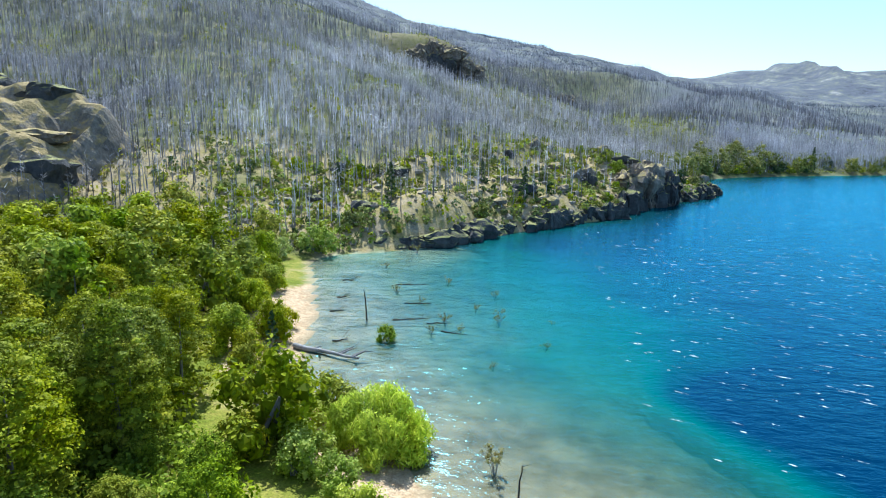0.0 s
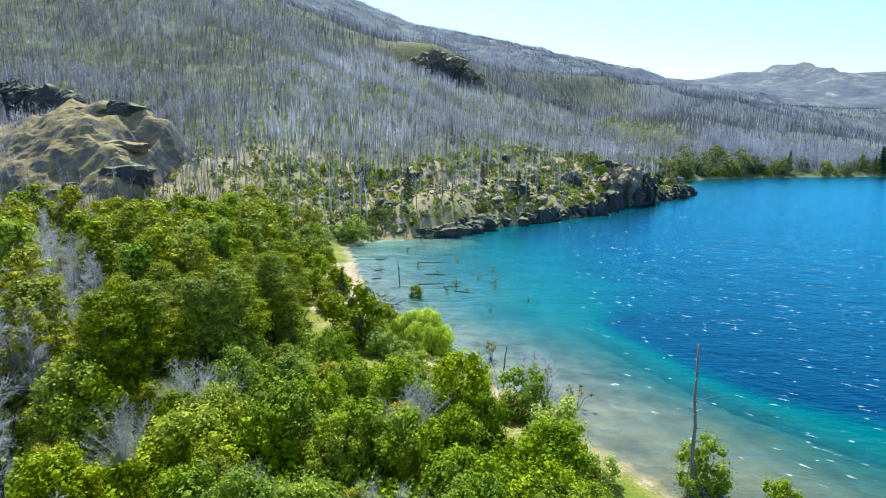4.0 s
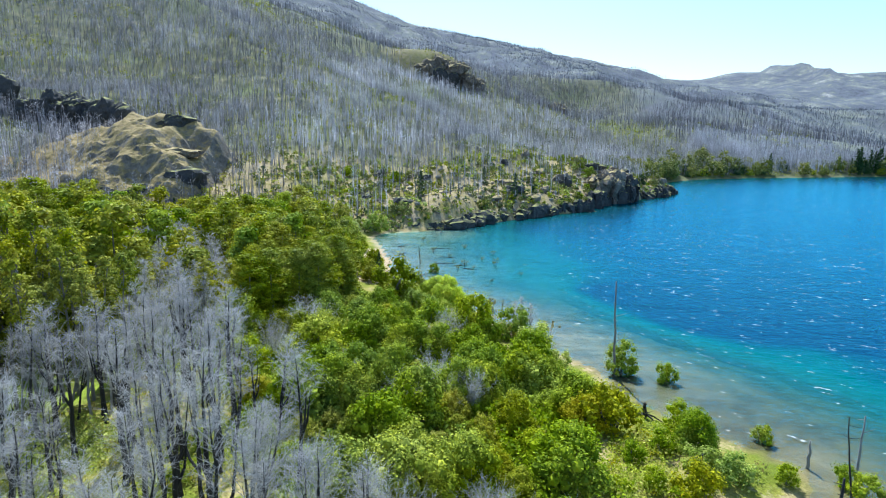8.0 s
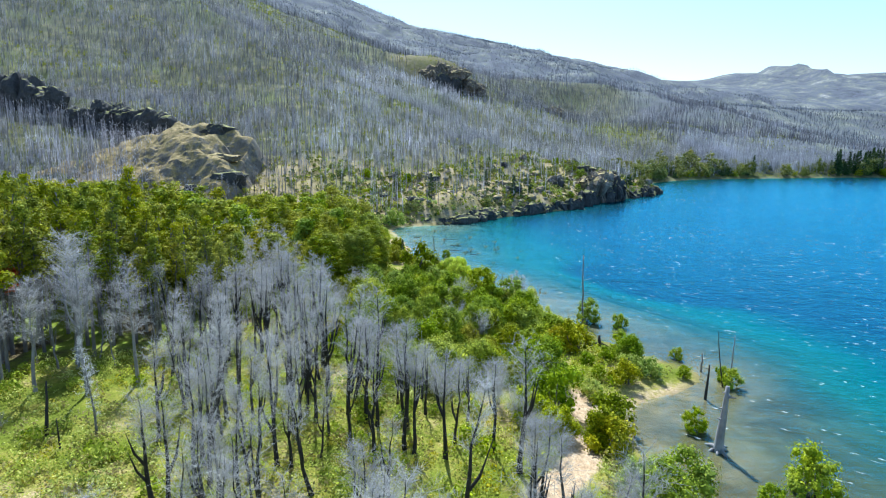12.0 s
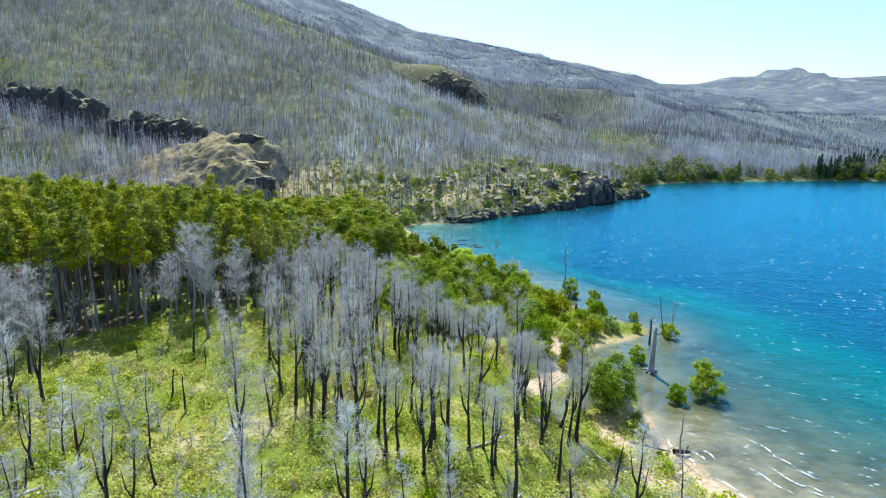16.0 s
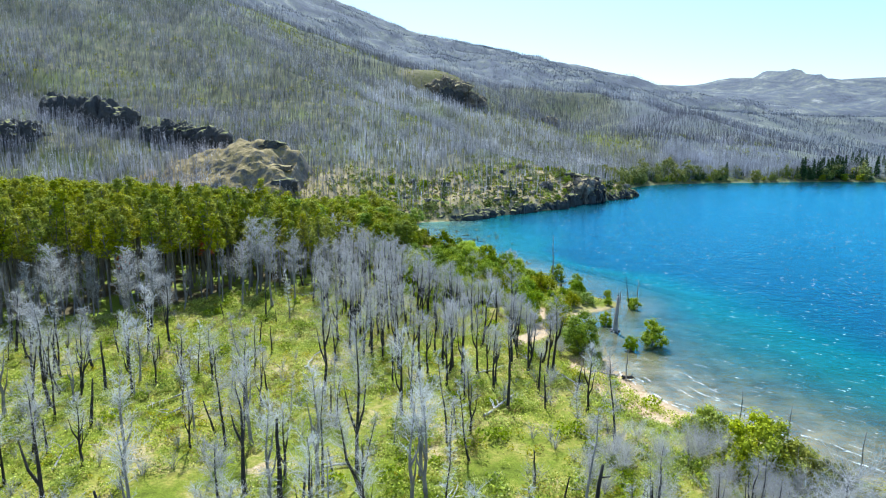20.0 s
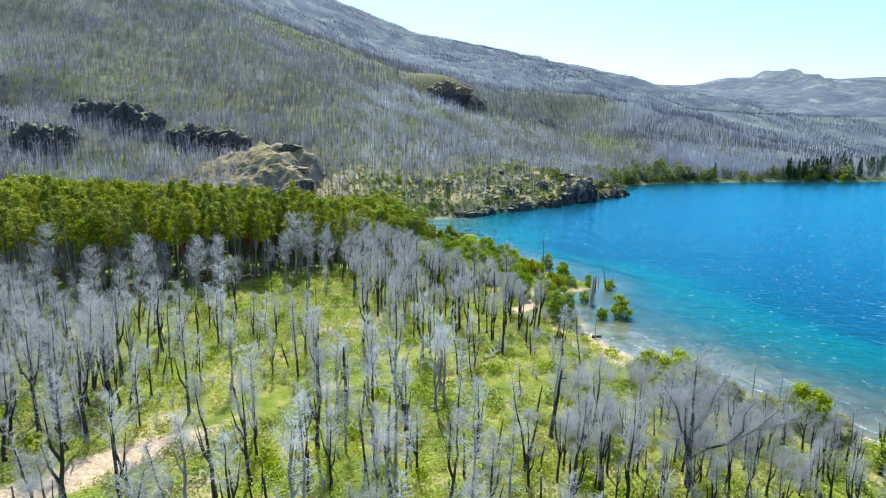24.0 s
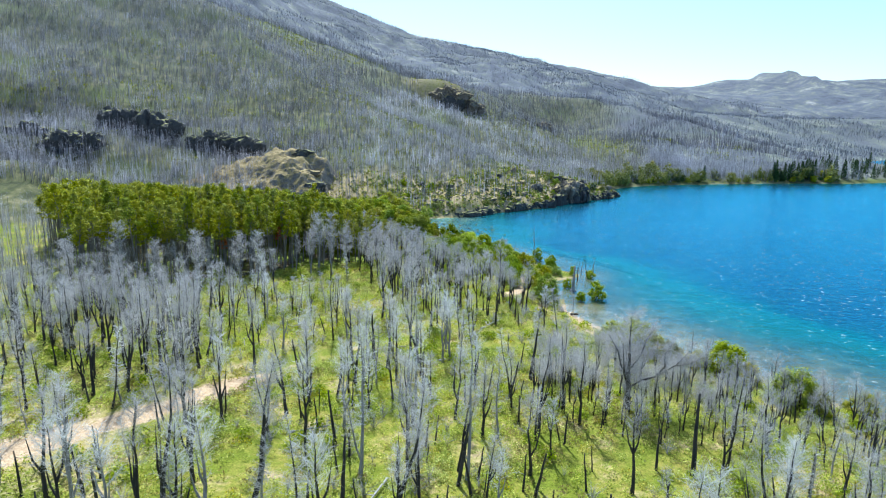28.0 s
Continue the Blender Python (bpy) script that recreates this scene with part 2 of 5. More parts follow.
ROCK_DOME = rock_material("tan_dome_rock", (0.06, 0.052, 0.048), (0.28, 0.235, 0.185), ((0.23, 0.175, 0.055), (0.44, 0.31, 0.13)), 0.50)
ROCK_PALE = rock_material("pale_rubble", (0.12, 0.105, 0.09), (0.36, 0.31, 0.25), ((0.30, 0.27, 0.10), (0.54, 0.45, 0.30)), 0.8)


# ---- plan ----
rng = np.random.default_rng(7)
SHORE_SOUTH = [(2600, -700), (700, -320), (240, -178), (120, -121), (84, -104), (62, -91), (53, -83.5), (46.5, -75), (38, -66), (29.5, -58.5), (25, -54.5),
               (21.5, -49.5), (19.5, -44), (19, -39), (18, -33), (15.8, -29), (14.2, -24), (14.4, -18.5), (17, -14.5), (21.5, -11.5), (24.5, -8.5), (24.8, -5.5), (21, -2.2), (17.6, 0), (15.2, 3.2)]
SHORE_COVE = [(12, 7), (10.8, 12), (7.5, 16.5), (5, 20), (1.5, 24.5), (-2.5, 29), (-7, 33), (-11.5, 36.5), (-15.5, 42), (-18.5, 47), (-21, 53), (-22.5, 60),
              (-25, 67), (-28, 74), (-32, 85), (-34, 93), (-32.5, 98), (-28, 101)]
SHORE_CLIFF = [(-22, 104), (-14, 111), (-7, 121), (2, 132), (10, 140), (23, 156), (37, 183), (50, 200), (62, 215), (70, 228), (72, 238)]
SHORE_FAR = [(71, 262), (79, 290), (93, 312), (112, 331), (145, 352), (204, 379), (250, 400), (300, 411), (352, 440), (385, 480), (382, 515), (340, 570),
             (335, 660), (390, 800), (560, 960), (800, 1250), (1300, 1420), (2600, 1500)]
LAKE = np.array(SHORE_SOUTH + SHORE_COVE + SHORE_CLIFF + SHORE_FAR, float)
SHELF = np.array([(215, -110), (100, -78), (76, -56), (60, -36), (49, -14), (42, 4), (31, 19), (22.5, 27.5), (17, 33.5), (12.5, 41), (9, 48), (9, 56), (12, 66), (9, 80), (1, 102), (-9, 118)], float)
HILL_FOOT = np.array([(-28, 101), (-44, 86), (-66, 80), (-100, 72), (-150, 44), (-220, -10), (-420, -110), (-900, -260)], float)
CREST_NEAR = np.array([(-1624, 2570, 911), (-842, 2666, 625), (-495, 2684, 485), (-178, 2716, 434), (27, 2732, 387), (306, 2761, 346), (612, 2786, 276), (727, 2799, 260), (1148, 2894, 155), (1796, 3056, 29)], float)
CREST_FAR = np.array([(300, 3800, 340), (1080, 3892, 369), (1251, 3921, 405), (1440, 3950, 412), (1495, 3960, 462), (1545, 3965, 466), (1632, 3971, 411), (1806, 3991, 396), (2213, 4050, 429), (3300, 4150, 470)], float)
ROAD = np.array([(-80, -138), (-58, -126), (-46, -117), (-41, -111), (-34.5, -101), (-29, -93.5), (-25.5, -88), (-21.5, -80.5), (-16, -74.5), (-11, -71)], float)
TRACK = np.array([(10.2, -17), (10.4, -24), (9, -31), (6, -36)], float)

FOREST = [(-31, -2), (-35, -9), (-41, -14), (-49, -21), (-54, -31), (-60, -38), (-68, -42), (-78, -49), (-88, -54), (-97, -48), (-110, -32), (-132, -14), (-138, 14), (-128, 34), (-105, 48),
          (-84, 66), (-60, 74), (-46, 82), (-38, 72), (-36, 58), (-31, 48), (-27, 43), (-22, 37), (-22, 24), (-25, 14), (-32, 7)]


def lattice(ix, iy, seed):
    h = (ix * 374761393 + iy * 668265263 + seed * 1442695041) & 0x7FFFFFFF
    h = ((h ^ (h >> 13)) * 1274126177) & 0x7FFFFFFF
    return ((h ^ (h >> 16)) & 0xFFFF) / 65535.0


def value_noise(x, y, seed=0):
    ix, iy = np.floor(x).astype(np.int64), np.floor(y).astype(np.int64)
    u, v = x - ix, y - iy
    u, v = u * u * (3 - 2 * u), v * v * (3 - 2 * v)
    a, b = lattice(ix, iy, seed), lattice(ix + 1, iy, seed)
    c, d = lattice(ix, iy + 1, seed), lattice(ix + 1, iy + 1, seed)
    return (a * (1 - u) + b * u) * (1 - v) + (c * (1 - u) + d * u) * v - 0.5


def fbm(x, y, size, octaves=4, seed=0):
    z, amp = 0.0, 1.0
    for k in range(octaves):
        z = z + amp * value_noise(x / size + 17.3 * k, y / size - 9.1 * k, seed + k)
        size, amp = size * 0.5, amp * 0.5
    return z


def to_line(x, y, line, closed=False):
    """Distance to a line of points, and the third column there, if it has one."""
    best, held = np.full(np.shape(x), 1e9), np.zeros(np.shape(x))
    pts = np.vstack([line, line[:1]]) if closed else line
    for a, b in zip(pts[:-1], pts[1:]):
        d = b[:2] - a[:2]
        s = np.clip(((x - a[0]) * d[0] + (y - a[1]) * d[1]) / (d @ d), 0, 1)
        r = np.hypot(x - a[0] - s * d[0], y - a[1] - s * d[1])
        if len(a) > 2:
            held = np.where(r < best, a[2] + s * (b[2] - a[2]), held)
        best = np.minimum(best, r)
    return best, held


def inside(x, y, poly):
    odd = np.zeros(np.shape(x), bool)
    for a, b in zip(poly, np.roll(poly, -1, axis=0)):
        if a[1] != b[1]:
            odd ^= ((a[1] > y) != (b[1] > y)) & (x < (b[0] - a[0]) * (y - a[1]) / (b[1] - a[1]) + a[0])
    return odd


HILL = np.array(SHORE_CLIFF + SHORE_FAR[:9] + [(420, 430), (520, 900), (900, 1300), (2600, 1600), (3600, 5200), (-3600, 5200), (-3600, -700)] + [tuple(p) for p in HILL_FOOT[::-1]], float)


def smooth(v, a, b):
    v = np.clip((v - a) / (b - a), 0, 1)
    return v * v * (3 - 2 * v)


# rounded grassy knolls, and the hollows under rock faces
KNOLLS = ((-106, 112, 33, 17, 5), (32, 199, 13, 10, 5), (-232, 180, 40, 15, -9), (-170, 158, 30, 13, -4), (-215, 100, 40, 15, -9), (-285, 150, 26, 18, -10),
          (-76, 446, 34, 16, -8), (-80, 490, 44, 26, 27), (45, 665, 85, 125, -40), (-190, 168, 34, 14, 4))


def land(x, y):
    """Signed distance to the lake's edge: over 0 on land."""
    d, _ = to_line(x, y, LAKE, True)
    d = np.where(inside(x, y, LAKE), -d, d)
    return d + 1.1 * fbm(x, y, 7.0, 2, 40) * smooth(200 - y, 0, 60)


def height(x, y, masks=False):
    x, y = np.asarray(x, float), np.asarray(y, float)
    d = land(x, y)
    shelf, _ = to_line(x, y, SHELF)
    deep = np.where((y > 118) | (x > 200), True, False)
    # on the lake's side of the shelf's edge the bed falls away
    ex = np.interp(y, SHELF[:, 1], SHELF[:, 0]) + 5 * fbm(x, y, 22, 3, 71)
    shelf = np.where(y > 118, shelf, np.abs(x - ex) * 0.8)
    out = (x > ex) | deep
    w = np.maximum(-d, 0)
    lip = 2.2 - 0.8 * smooth(y, -6, 12) + 1.2 * smooth(y, 36, 64)
    drop = 0.30 + 1.1 * smooth(y, 22, 34) * smooth(58 - y, 0, 12)
    shallow = lip * np.power(w / (w + shelf + 0.01), 2.0)
    bed = np.where(out, lip + drop * np.minimum(np.where(deep, w, shelf), 40), shallow)
    bed = np.minimum(bed, 0.12 + 1.2 * w)
    low = 1.5 * (1 - np.exp(-np.maximum(d, 0) / 7)) + 0.012 * np.clip(d, 0, 120) + 0.7 * fbm(x, y, 24, 4, 3) * smooth(d, 0, 12)
    hd, _ = to_line(x, y, HILL, True)
    hd = np.where(inside(x, y, HILL), hd, 0)
    cliff = smooth(y, 98, 112) * smooth(240 - y, 0, 14) * smooth(x, -40, -20)
    along = (x - 67) * 0.586 + (y - 224) * 0.81
    hill = (0.205 * hd + 0.00046 * hd ** 2) * (1 - 0.30 * smooth(along, 60, 420)) + (4.6 + 5 * fbm(x, y, 13, 2, 83)) * cliff * (1 - np.exp(-hd / 5.0))
    hill = hill + smooth(hd, 8, 60) * (9 * fbm(x, y, 70, 5, 11) + 2.5 * fbm(x, y, 14, 3, 21))
    for cx, cy, rx, ry, up in KNOLLS:
        hill = hill + up * np.exp(-((x - cx) / rx) ** 2 - ((y - cy) / ry) ** 2) * (hd > 0)
    hill = hill + 5.0 * fbm(x, y, 10, 3, 89) * np.exp(-((x + 96) / 30) ** 2 - ((y - 107) / 18) ** 2)
    top = 99 + 0.33 * np.maximum(0, -108 - x) + 6 * fbm(x, y, 40, 3, 5)
    hill = np.where(hill > top - 12, top - 12 * np.exp(-(np.maximum(hill, top - 12) - top + 12) / 12), hill)
    r1, c1 = to_line(x, y, CREST_NEAR)
    m1 = c1 - 0.215 * r1 + 44 * fbm(x, y, 230, 6, 31) * smooth(r1, 10, 120) + 10 * fbm(x, y, 60, 3, 35)
    r2, c2 = to_line(x, y, CREST_FAR)
    m2 = c2 - 0.16 * r2 + 70 * fbm(x, y, 420, 6, 51) * smooth(r2, 30, 240) + 14 * fbm(x, y, 90, 3, 55)
    mount = np.maximum(np.maximum(m1, m2), 0) * smooth(hd, 40, 200)
    z = np.where(d > 0, low + np.maximum(hill, mount), -bed)
    if not masks:
        return z
    road, _ = to_line(x, y, ROAD)
    road = road + 4.4 * fbm(x, y, 8, 4, 61) + 1.6 * smooth(y, -90, -70)
    track, _ = to_line(x, y, TRACK)
    reach = smooth(d, -15, -5)
    beach = reach * smooth(y, -66, -56) * smooth(-40 - y, -4, 4) * smooth(8.5 - d, 0, 4) + 0.9 * smooth(y, 20, 27) * smooth(44 - y, 0, 4) * smooth(4.6 - d, 0, 2.4) + reach * smooth(y, 41, 46) * smooth(80 - y, 0, 12) * smooth(8 - d, 0, 3.5) + (0.5 - 0.3 * smooth(y, -38, -30) * smooth(10 - y, 0, 6)) * smooth(1.6 - d, 0, 1.2) * smooth(100 - y, 0, 8)
    sand = np.clip(beach + smooth(3.2 - road, 0, 3.4) * 0.74 + smooth(2.2 - track, 0, 1.4) + 0.42 * smooth(16 - np.hypot(x + 42, y + 116), 0, 10) + 0.33 * smooth(14 - np.hypot(x - 14, y + 12), 0, 7), 0, 1)
    coast, _ = to_line(x, y, np.array([(-34, 97)] + SHORE_CLIFF, float))
    dome = smooth(1.25 - ((x + 94) / 24) ** 2 - ((y - 106) / 15) ** 2 + 1.5 * fbm(x, y, 12, 3, 87), 0, 0.9)
    ridge = smooth(1.2 - ((x + 80) / 42) ** 2 - ((y - 474) / 24) ** 2, 0, 0.8)
    bank = np.clip(smooth(62 - coast + 30 * fbm(x, y, 18, 3, 88), 0, 36) * smooth(y, 92, 104) * (d > 0) * smooth(250 - y, 0, 20) + dome + 0.4 * ridge, 0, 1)
    # the painted canopy shade fills the forest outline
    fd, _ = to_line(x, y, np.array(FOREST, float), True)
    floor_shade = np.where(inside(x, y, np.array(FOREST, float)), smooth(fd + 4 * fbm(x, y, 8, 2, 86), -1, 3), 0)
    # share of the haze-tinted colours: grows up the hill, also behind the bay
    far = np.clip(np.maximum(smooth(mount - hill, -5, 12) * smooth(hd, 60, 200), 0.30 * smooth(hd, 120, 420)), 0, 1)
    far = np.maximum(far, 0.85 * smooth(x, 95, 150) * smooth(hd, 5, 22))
    return z, d, sand, np.maximum(smooth(hd, 0.2, 3), smooth(y, 90, 100) * (d > 0)), far, bank, floor_shade


def build_mesh(name, verts, faces, mats, smooth_shade=False, index=None):
    """faces: one array of rows of 3 or 4 vertices, or a list of such arrays."""
    me = bpy.data.meshes.new(name)
    groups = [np.asarray(f, np.int32) for f in (faces if isinstance(faces, list) else [faces]) if len(f)]
    loops = np.concatenate([g.ravel() for g in groups])
    sizes = np.concatenate([np.full(len(g), g.shape[1], np.int32) for g in groups])
    me.vertices.add(len(verts)), me.loops.add(len(loops)), me.polygons.add(len(sizes))
    me.vertices.foreach_set("co", np.asarray(verts, np.float32).ravel())
    me.loops.foreach_set("vertex_index", loops)
    me.polygons.foreach_set("loop_start", np.r_[0, np.cumsum(sizes)[:-1]].astype(np.int32))
    if index is not None:
        me.polygons.foreach_set("material_index", np.asarray(index, np.int32))
    me.polygons.foreach_set("use_smooth", np.full(len(sizes), smooth_shade))
    for m in (mats if isinstance(mats, (list, tuple)) else [mats]):
        me.materials.append(m)
    me.update(calc_edges=True)
    return me


def steps(spans):
    """Grid lines: (to, width) from the first value on."""
    v = [spans[0]]
    for end, w in spans[1:]:
        k = max(1, int(round((end - v[-1]) / w)))
        v.extend(np.linspace(v[-1], end, k + 1)[1:])
    return np.array(v)


GX = steps([-3400, (-1500, 110), (-700, 40), (-330, 14), (-110, 5), (-60, 2), (60, 1.5), (130, 3.5), (420, 9), (900, 30), (3600, 75)])
GY = steps([-700, (-260, 40), (-140, 6), (-128, 2.5), (62, 1.5), (130, 2.2), (260, 4), (560, 7), (1000, 14), (2400, 26), (4700, 60)])


def sheet():
    x, y = np.meshgrid(GX, GY)
    z, d, sand, hill, far, bank, floor_shade = height(x, y, True)
    k, m = x.shape
    ids = np.arange(k * m).reshape(k, m)
    quads = np.stack([ids[:-1, :-1], ids[:-1, 1:], ids[1:, 1:], ids[1:, :-1]], -1).reshape(-1, 4)
    me = build_mesh("ground", np.stack([x, y, z], -1).reshape(-1, 3), quads, GROUND, True)
    for name, v in (("sand", sand), ("hill", hill), ("far", far), ("bank", bank), ("pale", 0.35 * smooth(y, -2, 22) + 0.65 * smooth(y, 34, 52)), ("floor_shade", floor_shade), ("bed", smooth(-d, 0.0, 1.0))):
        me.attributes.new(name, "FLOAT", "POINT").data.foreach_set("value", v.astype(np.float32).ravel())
    tagged(new("ground", me), "grassy shore and burnt mountain slopes with sandy beaches", "ground", kind="structure")
    wet = (d < 2.5)
    keep = wet[:-1, :-1] | wet[:-1, 1:] | wet[1:, 1:] | wet[1:, :-1]
    q = quads[keep.ravel()]
    used, q2 = np.unique(q, return_inverse=True)
    wx, wy = x.ravel()[used], y.ravel()[used]
    me = build_mesh("water", np.stack([wx, wy, 0 * wx], -1), q2.reshape(-1, 4), WATER, True)
    me.attributes.new("depth", "FLOAT", "POINT").data.foreach_set("value", np.maximum(-z.ravel()[used], 0).astype(np.float32))
    tagged(new("water", me), "clear lake water, turquoise over the shallows and deep blue beyond", "lake", kind="structure")


sheet()


# ---- shapes ----
def part(name, mesh, parent, label=""):
    ob = new(name, mesh)
    ob.parent = parent
    return tagged(ob, label)


def thing(name, label, category, group=""):
    return tagged(new(name), label, category, group)


def ball(level):
    bm = bmesh.new()
    bmesh.ops.create_icosphere(bm, subdivisions=level, radius=1.0)
    v = np.array([w.co[:] for w in bm.verts])
    f = np.array([[w.index for w in g.verts] for g in bm.faces])
    bm.free()
    return v, f


BALL_1, BALL_H, BALL_2, BALL_3 = ball(1), ball(2), ball(3), ball(4)


def unit(v):
    return v / np.maximum(np.linalg.norm(v, axis=-1, keepdims=True), 1e-9)


def join(pieces):
    verts, faces, at = [], [], 0
    for v, f in pieces:
        verts.append(v), faces.append(np.asarray(f) + at)
        at += len(v)
    return np.vstack(verts), np.vstack(faces)


def tube(path, radii, sides=6):
    """A tapered limb along a path, as triangles, closed at its end."""
    path, rings = np.asarray(path, float), []
    for k, p in enumerate(path):
        way = unit(path[min(k + 1, len(path) - 1)] - path[max(k - 1, 0)])
        a = unit(np.cross(way, (0.31, 0.9, 0.2) if abs(way[2]) > 0.5 else (0, 0, 1.0)))
        b = np.cross(way, a)
        turn = np.linspace(0, 2 * np.pi, sides, endpoint=False)[:, None]
        rings.append(p + radii[k] * (np.cos(turn) * a + np.sin(turn) * b))
    v = np.vstack(rings + [path[-1:]])
    i = np.arange(sides)
    j = (i + 1) % sides
    f = []
    for k in range(len(path) - 1):
        o, q = k * sides, (k + 1) * sides
        f += [np.stack([o + i, o + j, q + j], -1), np.stack([o + i, q + j, q + i], -1)]
    f.append(np.stack([(len(path) - 1) * sides + i, (len(path) - 1) * sides + j, np.full(sides, len(v) - 1)], -1))
    return v, np.vstack(f)


def foliage(r, centres, radii, leaves, size, flat=0.75, droop=0.0):
    """Clumps of leaves: a small uneven heart for each, and leaf sprays all round it."""
    n = len(centres)
    cv, cf = BALL_1
    heart = centres[:, None] + cv[None] * (radii[:, None, None] * (0.34 + 0.22 * r.random((n, len(cv), 1)))) * (1, 1, flat)
    hf = (cf[None] + (np.arange(n) * len(cv))[:, None, None]).reshape(-1, 3)
    way = unit(r.normal(size=(n, leaves, 3)) + (0, 0, 0.35))
    at = centres[:, None] + way * (1, 1, flat) * radii[:, None, None] * r.uniform(0.66, 1.14, (n, leaves, 1))
    nor = unit(way + 0.40 * r.normal(size=way.shape) + (0, 0, 0.35))
    a = unit(np.cross(nor, r.normal(size=way.shape)))
    a[..., 2] -= droop
    b = np.cross(nor, unit(a))
    s = size * r.uniform(0.6, 1.35, (n, leaves, 1))
    long = 1.0 + 1.6 * droop
    q = np.stack([at - a * s * long, at + b * s * 0.62 + nor * s * 0.18, at + a * s * long, at - b * s * 0.62 + nor * s * 0.18], 2).reshape(-1, 3)
    k = np.arange(n * leaves)[:, None] * 4
    lf = np.vstack([k + (0, 1, 2), k + (0, 2, 3)])
    v = np.vstack([heart.reshape(-1, 3), q])
    return v, np.vstack([hf, lf + n * len(cv)])


def slivers(base, tip, width, r):
    """Thin twigs, one triangle each."""
    side = unit(np.cross(tip - base, r.normal(size=base.shape))) * width
    v = np.stack([base - side, base + side, tip], 1).reshape(-1, 3)
    return v, np.arange(len(v)).reshape(-1, 3)


def forest_tree(seed, tall, leaf, label, n=44, leaves=26, size=0.15):
    """A slender beech: bare lower trunk, layered crown."""
    r = np.random.default_rng(seed)
    root = thing("beech_tree", label, "tree", "trees of the green forest")
    lean = r.normal(0, 0.25, 2)
    hs = np.linspace(-0.6, tall * 0.93, 6)
    path = np.stack([lean[0] * (hs / tall) ** 2 * 3, lean[1] * (hs / tall) ** 2 * 3, hs], -1)
    trunk = [tube(path, np.linspace(0.24, 0.035, 6), 6)]
    z = tall * (0.60 + 0.40 * r.random(n) ** 0.95)
    spread = np.interp(z / tall, [0.57, 0.68, 0.84, 1.0], [1.1, 1.9, 1.35, 0.15])
    ang = np.arange(n) * 2.4 + r.normal(0, 0.4, n)
    rad = spread * r.uniform(0.35, 1.0, n)
    c = np.stack([rad * np.cos(ang) + lean[0] * 2 * (z / tall) ** 2, rad * np.sin(ang) + lean[1] * 2 * (z / tall) ** 2, z], -1)
    for k in range(0, n, 2):
        foot = np.array([c[k, 0] * 0.12, c[k, 1] * 0.12, c[k, 2] - 0.5 - 0.4 * rad[k]])
        trunk.append(tube([foot, (foot + c[k]) / 2 + (0, 0, 0.1), c[k]], [0.06, 0.045, 0.02], 4))
    part("trunk", build_mesh("trunk", *join(trunk), BARK_LIVE, True), root)
    part("crown", build_mesh("crown", *foliage(r, c, r.uniform(0.62, 1.0, n) * (30 / n) ** 0.4, leaves, size, 0.6), leaf), root)
    return root


def shrub(seed, tall, wide, leaf, label, name="shrub", group="rounded shore shrubs", size=0.105, puffs=84, droop=0.0, leaves=46):
    """A dense rounded bush, leafy to the ground, on several stems."""
    r = np.random.default_rng(seed)
    root = thing(name, label, "shrub", group)
    lobes = max(6, puffs // 7)
    k = np.arange(lobes) + 0.5
    el, az = np.arcsin(1 - k / lobes * 0.98), k * 2.39996 + r.normal(0, 0.25, lobes)
    lump = r.uniform(0.72, 1.0, lobes)
    hub = np.stack([0.34 * wide * np.cos(el) * np.cos(az) * lump, 0.34 * wide * np.cos(el) * np.sin(az) * lump, tall * (0.12 + 0.60 * np.sin(el) * lump)], -1)
    own = np.arange(puffs) % lobes
    big = (r.uniform(0.24, 0.32, lobes) * (wide + tall) / 2 * (9 / max(lobes, 9)) ** 0.3)[own]
    side = unit(r.normal(size=(puffs, 3)) + 1.0 * unit(hub - (0, 0, 0.25 * tall))[own] + (0, 0, 0.2))
    c = hub[own] + side * (big * r.uniform(0.35, 0.8, puffs))[:, None]
    c[:, 2] = np.maximum(c[:, 2], 0.08 * tall)
    rad = big * r.uniform(0.42, 0.66, puffs) * (36 / max(puffs, 36)) ** 0.18
    deep = max(3, lobes // 2)
    low = hub * (1.0, 1.0, 0) + (0, 0, 0.14 * tall)
    c = np.vstack([c, hub[:deep] * (0.45, 0.45, 0.62), low])
    rad = np.r_[rad, np.full(deep, 0.19 * (wide + tall) / 2), r.uniform(0.11, 0.16, lobes) * (wide + tall) / 2]
    part("foliage", build_mesh("foliage", *foliage(r, c, rad, leaves, size, 1.12 if tall < 8 else 0.85, droop), leaf), root)
    stems = []
    for j in range(5):
        tip = c[r.integers(puffs)] * (0.6, 0.6, 0.8)
        foot = np.array([*r.normal(0, 0.06 * wide, 2), -0.5])
        stems.append(tube([foot, (foot + tip) / 2 + r.normal(0, 0.1, 3), tip], [0.09, 0.07, 0.03], 5))
    part("stem", build_mesh("stem", *join(stems), BARK_LIVE, True), root)
    return root


